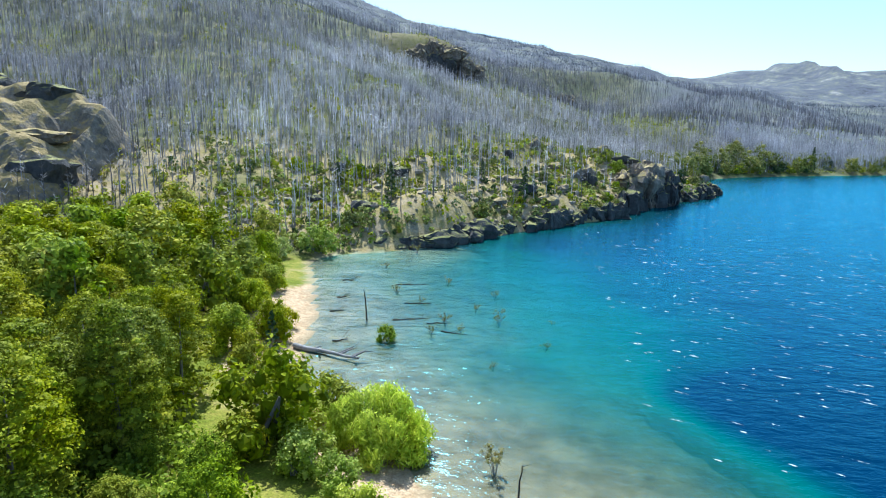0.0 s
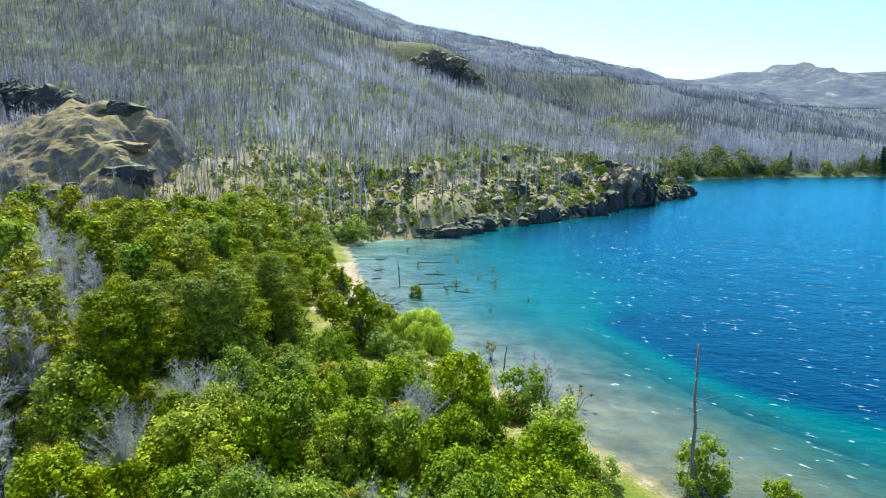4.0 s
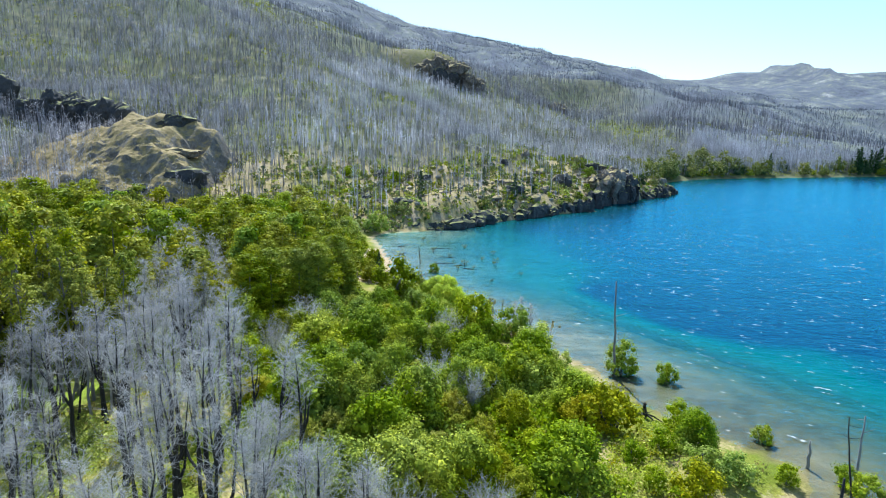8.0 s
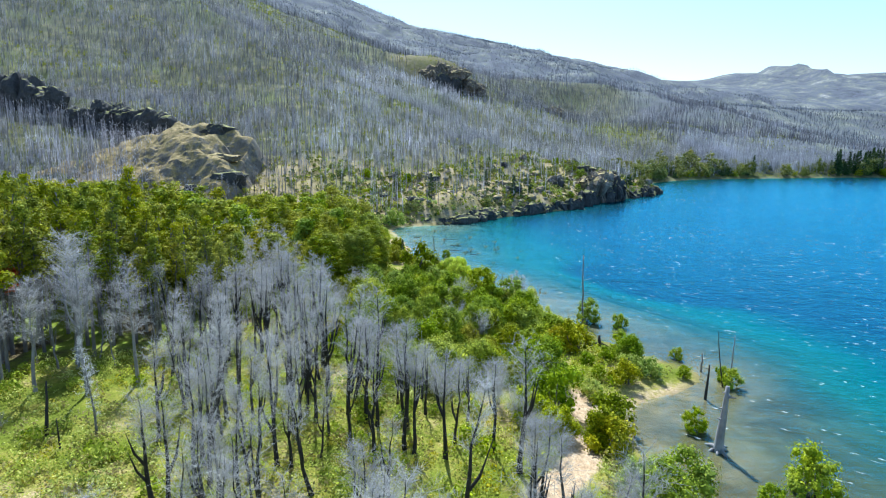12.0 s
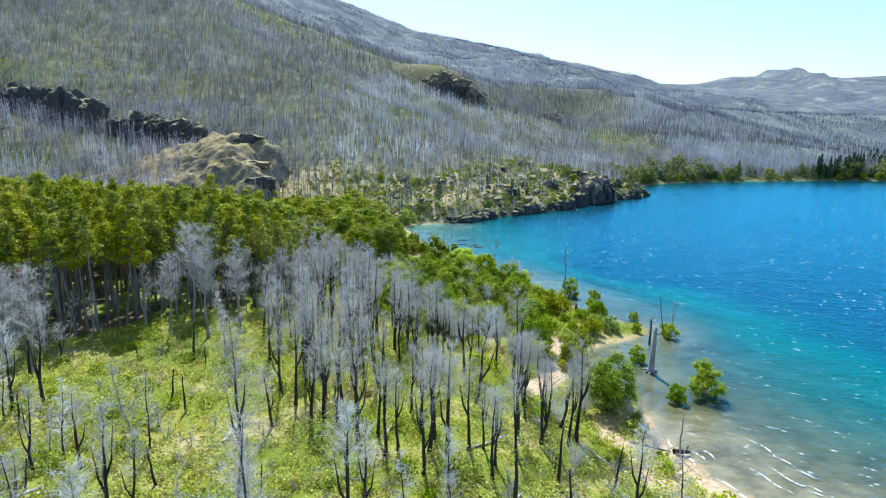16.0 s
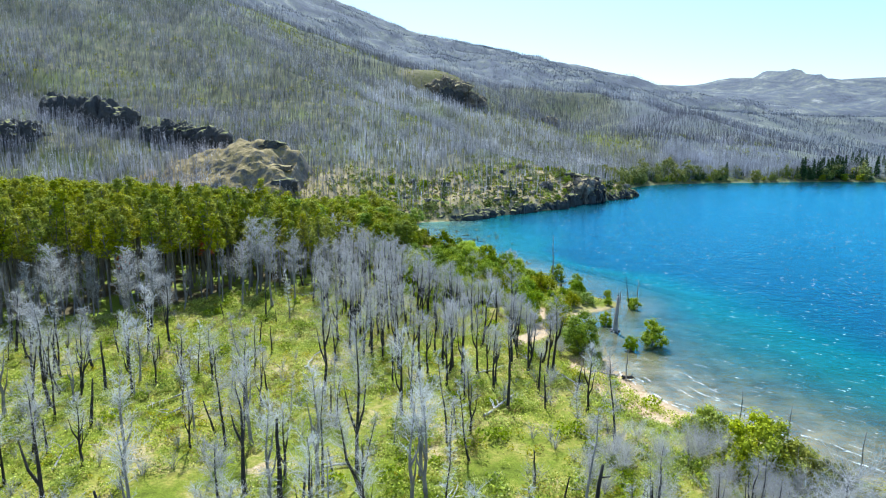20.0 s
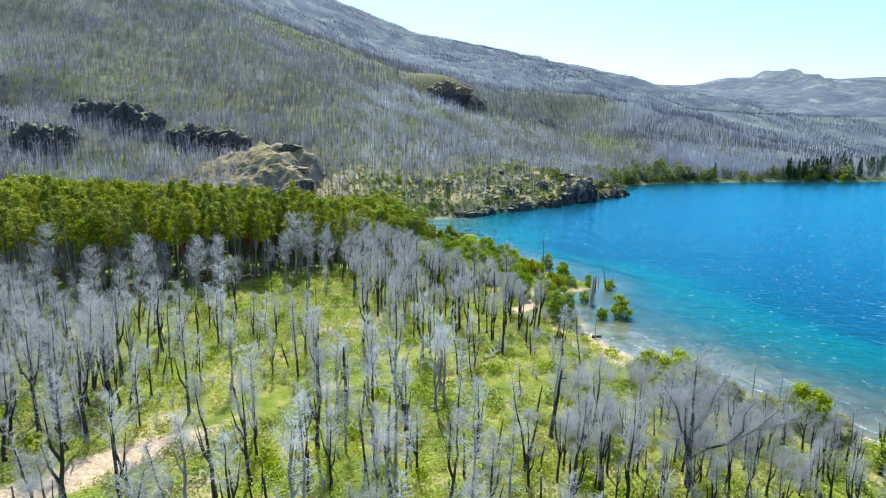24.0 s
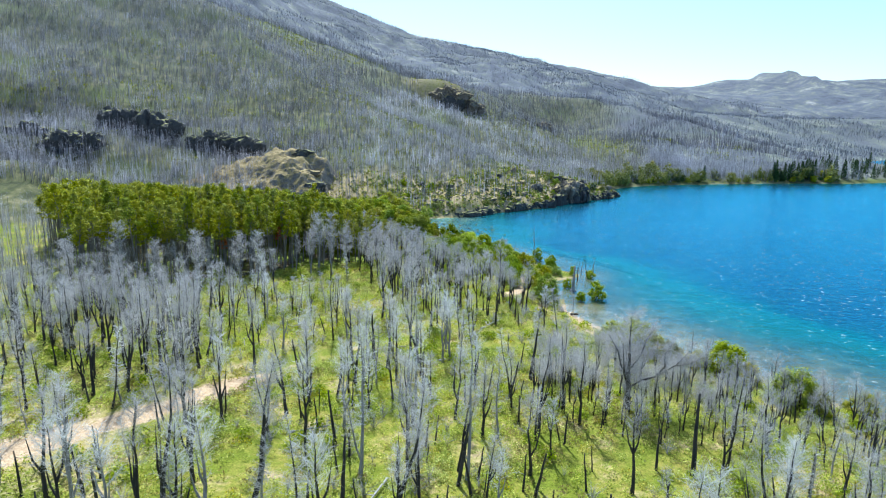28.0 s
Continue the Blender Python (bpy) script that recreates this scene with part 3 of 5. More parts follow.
def sapling(seed, tall, label):
    """Thin bare stems with a few tufts of leaves."""
    r = np.random.default_rng(seed)
    root = thing("water_sapling", label, "shrub", "saplings in the shallows")
    tips = []
    for k in range(8):
        a, out = r.uniform(0, 6.28), r.uniform(0.15, 0.6)
        tip = np.array([np.cos(a) * out, np.sin(a) * out, r.uniform(0.45, 0.85)]) * tall
        part("stem", build_mesh("stem", *tube([(0, 0, -0.6), tip * (0.4, 0.4, 0.5), tip], [0.035, 0.026, 0.008], 4), BARK_GREY, True), root)
        tips += [tip * r.uniform(0.7, 1.0), tip * r.uniform(0.45, 0.8)]
    part("foliage", build_mesh("foliage", *foliage(r, np.array(tips), r.uniform(0.10, 0.22, len(tips)) * tall / 2, 22, 0.06, 1.1), LEAF_OCHRE), root)
    return root


def dead_tree(seed, tall, bark, twig, label, name="burnt_tree", branches=46, twigs=9, first=0.35, reach=0.17, rise=0.9, radius=0.13, thick=0.016, group="burnt trees of the meadow", fork=True, heavy=0.9):
    """A burnt tree: dark trunk, and a cloud of bare grey twigs."""
    r = np.random.default_rng(seed)
    root = thing(name, label, "tree", group)
    hs = np.linspace(-0.5, tall, 8)
    sway = np.cumsum(r.normal(0, 0.09, (8, 2)), axis=0) * tall / 9
    sway -= sway[1]
    path = np.column_stack([sway, hs])
    wood = [tube(path, np.interp(hs, [-0.5, 0, tall], [radius * 1.35, radius, 0.012]), 6)]
    if fork:
        for j in range(2):
            k = r.integers(2, 4)
            a = r.uniform(0, 6.28)
            out = np.array([np.cos(a), np.sin(a), 0]) * tall * 0.10
            wood.append(tube([path[k], path[k] + out * 0.6 + (0, 0, tall * 0.13), path[k] + out + (0, 0, tall * r.uniform(0.3, 0.45))], [radius * 0.6, radius * 0.42, 0.01], 5))
    part("trunk", build_mesh("trunk", *join(wood), bark, True), root)
    n = branches
    h = tall * (first + (0.99 - first) * r.random(n) ** 0.85)
    foot = np.column_stack([np.interp(h, hs, sway[:, 0]), np.interp(h, hs, sway[:, 1]), h])
    a = r.uniform(0, 6.28, n)
    length = tall * reach * r.uniform(0.45, 1.15, n) * np.interp(h / tall, [first, first + 0.2, 1], [0.7, 1.1, 0.45])
    way = unit(np.column_stack([np.cos(a), np.sin(a), np.full(n, rise) + r.normal(0, 0.3, n)]))
    tip = foot + way * length[:, None]
    pieces = [slivers(foot, tip, thick * 1.6, r), slivers(foot, tip, thick * 1.6, r)]
    s = r.random((n, twigs))
    base = foot[:, None] + (tip - foot)[:, None] * (0.15 + 0.85 * s[..., None])
    tw = unit(way[:, None] + heavy * r.normal(size=(n, twigs, 3)))
    end = base + tw * (length[:, None, None] * r.uniform(0.25, 0.7, (n, twigs, 1)))
    pieces.append(slivers(base.reshape(-1, 3), end.reshape(-1, 3), thick * 0.8, r))
    part("twig_crown", build_mesh("twig_crown", *join(pieces), twig), root)
    return root


def dead_bush(seed, tall, label, n=44, twigs=64, wide=1.0):
    """A grey dead bush: many stems that spread from the ground, fine twigs all over."""
    r = np.random.default_rng(seed)
    root = thing("dead_shrub", label, "shrub", "grey dead shrubs")
    a, out = r.uniform(0, 6.28, n), r.uniform(0.1, 0.85, n)
    tip = np.column_stack([np.cos(a) * out, np.sin(a) * out, np.sqrt(1.05 - out ** 2)]) * tall * r.uniform(0.75, 1.05, (n, 1))
    mid = tip * (0.35, 0.35, 0.5)
    for k in range(5):
        part("stem", build_mesh("stem", *tube([(0, 0, -0.3), mid[k], tip[k] * 0.85], [0.035, 0.024, 0.008], 5), BARK_GREY, True), root)
    s = r.uniform(0.25, 1, (n, twigs, 1))
    base = np.where(s < 0.5, mid[:, None] * s * 2, mid[:, None] + (tip - mid)[:, None] * (s * 2 - 1))
    way = unit(unit(tip)[:, None] + 1.2 * r.normal(size=(n, twigs, 3)))
    end = base + way * tall * r.uniform(0.08, 0.24, (n, twigs, 1))
    pieces = [slivers(np.zeros((n, 3)), mid, 0.006 * wide, r), slivers(mid, tip, 0.005 * wide, r), slivers(base.reshape(-1, 3), end.reshape(-1, 3), 0.0058 * wide, r)]
    part("twig_crown", build_mesh("twig_crown", *join(pieces), TWIG_GREY), root)
    return root


def charred_pole(seed, tall, bark, label, stubs=5, radius=0.16, lean=0.05, name="charred_snag", flare=0.0):
    """A standing trunk without its crown."""
    r = np.random.default_rng(seed)
    root = thing(name, label, "dead trunk", "standing burnt snags")
    hs = np.linspace(-0.6, tall, 7)
    path = np.column_stack([lean * hs + r.normal(0, 0.03, 7), r.normal(0, 0.03, 7) * 2, hs])
    wood = [tube(path, np.interp(hs, [-0.6, 0, 0.9, tall], [radius * (1.3 + flare), radius * (1 + flare), radius, radius * 0.42]), 7)]
    part("trunk", build_mesh("trunk", *join(wood), bark, True), root)
    for j in range(stubs):
        k, a, l = r.uniform(0.35, 0.97) * tall, r.uniform(0, 6.28), r.uniform(0.3, 1.1) * (0.4 + tall * 0.07)
        foot = np.array([lean * k, 0, k])
        part("stub", build_mesh("stub", *tube([foot, foot + (np.cos(a) * l, np.sin(a) * l, l * r.uniform(-0.2, 0.6))], [radius * 0.3, radius * 0.12], 4), bark, True), root)
    for j in range(6 if flare else 0):
        a, l = j * 1.05 + r.uniform(-0.3, 0.3), r.uniform(1.0, 2.0)
        part("root", build_mesh("root", *tube([(0, 0, 0.45), (np.cos(a) * l * 0.5, np.sin(a) * l * 0.5, 0.22), (np.cos(a) * l, np.sin(a) * l, -0.25)], [radius * 0.6, radius * 0.4, radius * 0.2], 5), bark, True), root)
    return root


def conifer(seed, tall, leaf, label, wide=0.34, name="conifer"):
    r = np.random.default_rng(seed)
    root = thing(name, label, "tree", "dark conifers")
    part("trunk", build_mesh("trunk", *tube([(0, 0, -0.5), (0, 0, tall * 0.5), (0.05, 0, tall * 0.97)], [0.2, 0.12, 0.02], 6), BARK_LIVE, True), root)
    n = 26
    t = np.linspace(0.08, 0.97, n)
    a = np.arange(n) * 2.4
    rad = tall * wide * 0.5 * (1 - t) ** 0.85 * r.uniform(0.45, 0.8, n)
    c = np.column_stack([rad * np.cos(a), rad * np.sin(a), t * tall])
    part("crown", build_mesh("crown", *foliage(r, c, 0.06 * tall * (1.25 - t), 14, 0.036 * tall, 0.7), leaf), root)
    return root


def block(size, seed, rough, level, square=0.8):
    """A bedded, broken block of rock with ledges, as vertices and triangles."""
    v, f = level
    p = np.sign(v) * np.abs(v) ** square
    big = max(2.2, 0.30 * max(size))
    out = []
    for w, q in zip(v, p):
        o = Vector((w[0] * size[0], w[1] * size[1], w[2] * size[2])) / big + Vector((seed * 3.7, seed * 1.3, 0))
        d = noise.voronoi(o * 1.3)[0]
        ledge = (q[2] * size[2] / 1.7 + 1.2 * noise.noise(o * 0.7)) % 1.0
        k = 1 + rough * (noise.noise(o * 0.6) * 1.4 + (d[1] - d[0]) * 0.9 - 0.35 + 0.45 * noise.noise(o * 2.9) + 0.35 * (0.5 - ledge))
        out.append((q[0] * k, q[1] * k, q[2] * (1 + rough * (1.1 * noise.noise(o * 0.9) + 0.5 * noise.noise(o * 2.3)))))
    return np.array(out) * size, f


def outcrop(name, at, size, turn, seed, mat, label, blocks=6, rough=0.42, level=None, category="rock"):
    """A rock mass of several broken blocks side by side."""
    r = np.random.default_rng(seed)
    root = thing(name, label, category)
    root.matrix_basis = pose(*at, 0, 0, turn)
    for k in range(blocks):
        u = (k + 0.5) / blocks * 2 - 1
        big = math.sqrt(max(0.15, 1 - 0.75 * u * u))
        s = (size[0] / blocks * r.uniform(2.0, 2.9), size[1] * r.uniform(0.6, 0.9) * big, size[2] * r.uniform(0.72, 1.0) * big)
        b = part("block", build_mesh("block", *block(s, seed + 7 * k, rough, level or BALL_3, 0.62 if category == "cliff" else 0.85), mat), root)
        b.matrix_basis = pose(u * size[0] * 0.85, r.uniform(-0.45, 0.35) * size[1], r.uniform(-0.25, 0.05) * size[2], r.uniform(-6, 6), r.uniform(-6, 6), r.uniform(-25, 25))
    return root


def spots(poly, gap, seed, jitter=0.42):
    """Places in a polygon, on an uneven grid."""
    r = np.random.default_rng(seed)
    poly = np.array(poly, float)
    lo, hi = poly.min(0), poly.max(0)
    x, y = np.meshgrid(np.arange(lo[0], hi[0], gap), np.arange(lo[1], hi[1], gap * 0.87))
    x = x + (np.arange(x.shape[0]) % 2)[:, None] * gap / 2
    x, y = x + r.uniform(-jitter, jitter, x.shape) * gap, y + r.uniform(-jitter, jitter, y.shape) * gap
    k = inside(x, y, poly) & (land(x, y) > 0.8)
    return np.column_stack([x[k], y[k]])


def flat_shape(kind):
    """All of a thing's parts as lists of (vertices, triangles, material)."""
    out = []
    for o in kind.children:
        v = np.empty(len(o.data.vertices) * 3)
        o.data.vertices.foreach_get("co", v)
        f = np.empty(len(o.data.polygons) * 3, np.int32)
        o.data.polygons.foreach_get("vertices", f)
        out.append((v.reshape(-1, 3), f.reshape(-1, 3), o.data.materials[0]))
    return out


def woods(name, kinds, places, sizes, seed, label):
    """Trees past counting, in one mesh."""
    r = np.random.default_rng(seed)
    shapes = [flat_shape(k) for k in kinds]
    zs = height(places[:, 0], places[:, 1])
    pieces, index, mats = [], [], []
    for (x, y), z, s in zip(places, zs, sizes):
        a = r.uniform(0, 6.28)
        c, t = math.cos(a) * s, math.sin(a) * s
        turn = np.array([[c, -t, 0], [t, c, 0], [0, 0, s]])
        for v, f, m in shapes[r.integers(len(shapes))]:
            if m not in mats:
                mats.append(m)
            pieces.append((v @ turn.T + (x, y, z), f))
            index.append(np.full(len(f), mats.index(m)))
    tagged(new(name, build_mesh(name, *join(pieces), mats, index=np.concatenate(index))), label, "woods", kind="stuff")
    for k in kinds:
        for o in list(k.children) + [k]:
            bpy.data.objects.remove(o)


def stand(kinds, places, sizes, seed, sink=0.0, tilt=2.0, floor=-1.5):
    """Copies of the given things at places; the first ones stand at the first places themselves."""
    r = np.random.default_rng(seed)
    zs = height(places[:, 0], places[:, 1])
    for k, ((x, y), z, s) in enumerate(zip(places, zs, sizes)):
        m = pose(x, y, max(z, floor) - sink, r.normal(0, tilt), r.normal(0, tilt), r.uniform(0, 360)) @ Matrix.Diagonal((s, s, s * r.uniform(0.92, 1.08), 1))
        if k < len(kinds):
            kinds[k].matrix_basis = m
        else:
            copy_thing(kinds[r.integers(len(kinds))], m)


# ---- rocks and cliffs ----
def near_ground(x, y):
    return float(height(np.array([x]), np.array([y]))[0])


def rocks():
    r = np.random.default_rng(3)
    # the cliff along the lake
    pts = np.array([(-27, 103)] + SHORE_CLIFF, float)
    run = np.r_[0, np.cumsum(np.hypot(*np.diff(pts, axis=0).T))]
    s, k = 2.0, 0
    while s < run[-1] - 2:
        x, y = np.interp(s, run, pts[:, 0]), np.interp(s, run, pts[:, 1])
        x2, y2 = np.interp(s + 3, run, pts[:, 0]), np.interp(s + 3, run, pts[:, 1])
        turn = math.degrees(math.atan2(y2 - y, x2 - x))
        h = r.uniform(1.1, 3.6) * (1.5 if 84 < s < 116 else 1.0)
        l = r.uniform(3.2, 6.5)
        off = r.uniform(0.8, 3.0)
        nx, ny = -math.sin(math.radians(turn)), math.cos(math.radians(turn))
        outcrop("cliff_rock", (x + nx * off, y + ny * off, h * 0.5 - 0.6), (l, r.uniform(2.0, 3.6), h), turn + r.uniform(-22, 22), 10 + 31 * k, ROCK_DARK,
                "dark broken cliff rock at the water's edge", 4, 0.62, BALL_2, "cliff")
        s, k = s + l * r.uniform(0.8, 1.9), k + 1
    # crags and slabs up the bank
    for k in range(26):
        s, off = r.uniform(0, run[-1] - 6), 4 + 40 * r.random() ** 1.4
        x, y = np.interp(s, run, pts[:, 0]), np.interp(s, run, pts[:, 1])
        x, y = x - 0.72 * off, y + 0.69 * off * r.uniform(0.7, 1.2)
        h = r.uniform(1.0, 3.0)
        outcrop("bank_crag", (x, y, near_ground(x, y) + 0.1 * h), (r.uniform(1.4, 3.4), r.uniform(1.2, 2.6), h), r.uniform(10, 70), 2000 + 13 * k, (ROCK_DARK, ROCK_WARM)[k % 2],
                "small grassy rock crag on the steep bank", 3, 0.5, BALL_H, "rock")
    # the bold headland
    outcrop("headland_rock", (36.5, 191.5, 5.4), (13, 6.5, 8.5), 56, 60, ROCK_WARM, "tan grassy headland with a dark rock face", 5, 0.4, BALL_3, "cliff")
    outcrop("headland_rock", (43, 192.5, 3.2), (8, 4, 7.0), 62, 65, ROCK_DARK, "dark steep rock face of the headland", 4, 0.45, BALL_3, "cliff")
    for at, size, turn, seed, mat in (
        ((-158, 146, 31), (16, 7, 8), 6, 373, ROCK_DARK), ((-140, 142, 30), (11, 6, 6), -10, 479, ROCK_DARK),
        ((-222, 156, 40), (15, 8, 12), 8, 574, ROCK_DARK), ((-203, 154, 41), (13, 8, 10), -6, 675, ROCK_DARK), ((-188, 152, 39), (7, 6, 6), -12, 676, ROCK_DARK), ((-300, 190, 54), (20, 10, 13), 4, 776, ROCK_DARK),
        ((-222, 118, 28), (18, 9, 11), 10, 877, ROCK_DARK), ((-250, 122, 30), (18, 9, 14), 4, 981, ROCK_DARK),
        ((-82, 472, 76), (36, 14, 13), -10, 1082, ROCK_WARM), ((-74, 460, 70), (24, 7, 12), -6, 1090, ROCK_DARK), ((-50, 466, 66), (18, 9, 12), -24, 1183, ROCK_WARM), ((30, 528, 46), (13, 8, 11), 5, 1284, ROCK_WARM),
        ((-20, 202, 17.5), (7, 4, 4), 15, 1385, ROCK_DARK), ((-58, 152, 12.5), (8, 4, 3), 0, 1486, ROCK_WARM), ((4, 172, 8.5), (6, 4, 3), 30, 1587, ROCK_WARM)):
        low = max(size) < 10
        z = near_ground(at[0], at[1]) + (0.0 if at[1] < 115 and low else -99)
        outcrop("rock_outcrop", (at[0], at[1], z if z > 0 else at[2]), size, turn, seed, mat, "grass-topped grey rock outcrop on the burnt slope", 5 if low else 8, 0.26 if mat is ROCK_DARK else 0.34, BALL_2 if max(size) < 16 else BALL_3)
    # the rocky dome above the forest
    root = thing("rocky_dome", "tan grassy rock dome rising above the forest", "rock")
    x, y = np.meshgrid(np.arange(-154, -79, 0.8), np.arange(84, 130, 0.8))
    crest = np.interp(x, [-154, -136, -118, -106, -100, -93, -87, -82], [0, 3.5, 9.0, 13.0, 13.5, 11.5, 9.0, 0])
    across = np.clip(1 - (np.abs(y - 116) / np.where(y < 116, 31, 13)) ** 1.5, 0, 1)
    rise = crest * across * (1 + 0.3 * fbm(x, y, 16, 2, 201)) + 2.1 * fbm(x, y, 4.5, 5, 203)
    step = 2.2
    rise = rise + 0.45 * step * np.sin(2 * np.pi * (rise / step + 0.8 * fbm(x, y, 12, 2, 205))) / (2 * np.pi)
    z = height(x, y) - 1.2 + np.where(crest * across > 0, rise, 0)
    ids = np.arange(x.size).reshape(x.shape)
    quads = np.stack([ids[:-1, :-1], ids[:-1, 1:], ids[1:, 1:], ids[1:, :-1]], -1).reshape(-1, 4)
    part("slope", build_mesh("slope", np.stack([x, y, z], -1).reshape(-1, 3), quads, ROCK_DOME), root)
    for name, bx, by, bs, up, seed in (("cap_rock", -99, 116, (5, 3.4, 2.6), 9.2, 31), ("ledge_rock", -94, 106, (7, 3.4, 1.6), 6.6, 33), ("face_rock", -87, 100, (5, 3.4, 3.4), 1.2, 32), ("face_rock", -96, 94, (5, 2.4, 2.4), 1.4, 34), ("face_rock", -104, 92, (4, 2.2, 2.0), 1.2, 36)):
        b = part(name, build_mesh(name, *block(bs, seed, 0.4, BALL_2, 0.8), ROCK_WARM if name == "ledge_rock" else ROCK_DARK), root)
        b.matrix_basis = pose(bx, by, near_ground(bx, by) + up, 0, 0, 16)
    # rubble on the steep bank
    v, f = BALL_1
    pieces = []
    for p in spots([(-40, 92), (-24, 106), (-6, 123), (24, 158), (50, 202), (66, 226), (50, 232), (10, 190), (-30, 150), (-60, 110)], 2.3, 5):
        if r.random() < 0.6:
            k = r.uniform(0.3, 1.2)
            pieces.append((v * r.uniform(0.6, 1.2, v.shape) * (k, k, k * 0.7) + (p[0], p[1], near_ground(*p) + 0.1), f))
    tagged(new("rubble", build_mesh("rubble", *join(pieces), ROCK_PALE)), "pale rubble on the steep bank", "rubble", kind="stuff")


rocks()

# ---- the green forest ----
SHRUBS = [(-32, 6), (-25, 14), (-24, 24), (-22, 35), (-18, 31), (-12, 26), (-5, 22), (1.5, 15), (6, 10), (8.5, 6), (9.5, -1), (8, -9), (7, -14), (5, -17), (-1, -18), (-11, -19), (-19, -10)]
GROVE = [(-30, -3), (-40, -15), (-30, -29), (-23, -42), (-12, -53), (3, -54), (11, -48), (8, -36), (1, -25), (-8, -20), (-15, -9), (-28, 3)]
DEAD_BANDS = np.array([(-58, 40), (-47, 27), (-36, 12), (-29, 0)], float)


def broad_tree(seed, tall, wide, leaf, label, puffs=44, leaves=40, size=0.27):
    """A broad beech, leafy in flat layers from near the ground to the top."""
    r = np.random.default_rng(seed)
    root = thing("broad_beech", label, "tree", "broad trees by the lake")
    part("trunk", build_mesh("trunk", *tube([(0, 0, -0.6), (0.1, 0, tall * 0.4), (0.2, 0.1, tall * 0.82)], [0.24, 0.13, 0.02], 6), BARK_LIVE, True), root)
    z = tall * (0.08 + 0.88 * r.random(puffs))
    reach = wide / 2 * np.interp(z / tall, [0.05, 0.3, 0.7, 1.0], [0.85, 1.0, 0.75, 0.1])
    a = np.arange(puffs) * 2.39996
    d = reach * np.sqrt(r.uniform(0.25, 1, puffs))
    c = np.column_stack([d * np.cos(a), d * np.sin(a), z])
    part("crown", build_mesh("crown", *foliage(r, c, r.uniform(0.85, 1.5, puffs) * (44 / puffs) ** 0.3, leaves, size, 0.5), leaf), root)
    return root


def forest():
    r = np.random.default_rng(11)
    slim_text = "slender olive-green southern beech with a bare lower trunk"
    live = [forest_tree(100 + k, 16.5, LEAF_FOREST, slim_text) for k in range(8)]
    gold = forest_tree(120, 12.5, LEAF_GOLD, "southern beech with yellowing leaves")
    rust = forest_tree(121, 13.5, LEAF_RUST, "southern beech with dead rust-red leaves")
    broad = [broad_tree(140 + k, 12.5, 6.2, LEAF_FOREST, "broad olive-green southern beech, leafy to the ground", 40, 32, 0.24) for k in range(6)]
    broad += [broad_tree(147, 10.5, 6.0, LEAF_SHRUB, "broad bright green southern beech, leafy to the ground")]
    places = spots(FOREST, 3.3, 21)
    x, y = places.T
    band, _ = to_line(x, y, DEAD_BANDS)
    dead = ((band < 5.5) & (r.random(len(places)) < 0.75)) | (fbm(x, y, 16, 3, 77) > 0.42)
    lake_side = (y > 4 + 0.16 * np.maximum(-46 - x, 0)) & (x > -86)
    near = ~dead & lake_side
    slim = ~dead & ~lake_side
    edge = smooth(-x, 24, 62) * smooth(60 - y, 0, 60)
    size = (0.74 + 0.32 * edge) * r.uniform(0.9, 1.1, len(places))
    order = np.hypot(x - 0, y + 75)[slim].argsort()
    first, rest = places[slim][order[:290]], places[slim][order[290:]]
    stand(live, first, size[slim][order[:290]], 22)
    light = [forest_tree(150 + k, 16.5, LEAF_FOREST, slim_text, 16, 16, 0.27) for k in range(3)]
    woods("green_woods", light, rest, size[slim][order[290:]], 26, "olive-green beech woods behind the forest edge")
    fine = [broad_tree(160 + k, 11.0, 6.4, LEAF_FOREST, "broad olive-green southern beech beside the beach, leafy to the ground", 100, 66, 0.105) for k in range(4)]
    fine += [broad_tree(166, 10.0, 6.0, LEAF_SHRUB, "broad bright green southern beech beside the beach, leafy to the ground", 96, 66, 0.105)]
    close = near & (x > -33) & (y < 48)
    stand(fine, places[close], size[close] * r.uniform(1.0, 1.3, close.sum()), 28)
    near &= ~close
    stand(broad, places[near], size[near] * r.uniform(0.85, 1.2, near.sum()), 27)
    grey = [dead_tree(130 + k, 11.0, BARK_GREY, TWIG_GREY, "bare grey dead tree among the green forest", "grey_tree", 76, 24, 0.25, 0.17, thick=0.009, heavy=1.2, group="dead trees in the forest") for k in range(4)]
    stand(grey, places[dead], size[dead], 23)
    front = np.array(FOREST[:9], float)
    run = np.r_[0, np.cumsum(np.hypot(*np.diff(front, axis=0).T))]
    s = np.arange(2, run[-1], 2.1) + r.uniform(-0.8, 0.8, len(np.arange(2, run[-1], 2.1)))
    off = r.uniform(-0.5, 4.5, len(s))
    p = np.column_stack([np.interp(s, run, front[:, 0]) + 0.6 * off, np.interp(s, run, front[:, 1]) - 0.8 * off])[r.random(len(s)) < 0.75]
    edge_tree = [dead_tree(134 + k, 11.0, BARK_GREY, TWIG_GREY, "tall bare grey tree before the forest edge", "grey_tree", 50, 18, 0.45, 0.16, 0.8, 0.15, 0.012, "dead trees in the forest", heavy=1.1) for k in range(3)]
    stand(edge_tree, p, r.uniform(0.7, 1.1, len(p)), 29, tilt=5)
    stand([gold], np.array([(-33.5, 11.0), (-40, 2), (-52, 36)]), [0.75, 0.7, 0.8], 24)
    stand([rust], np.array([(-56, -17.5), (-68, -26)]), [0.9, 0.7], 25)


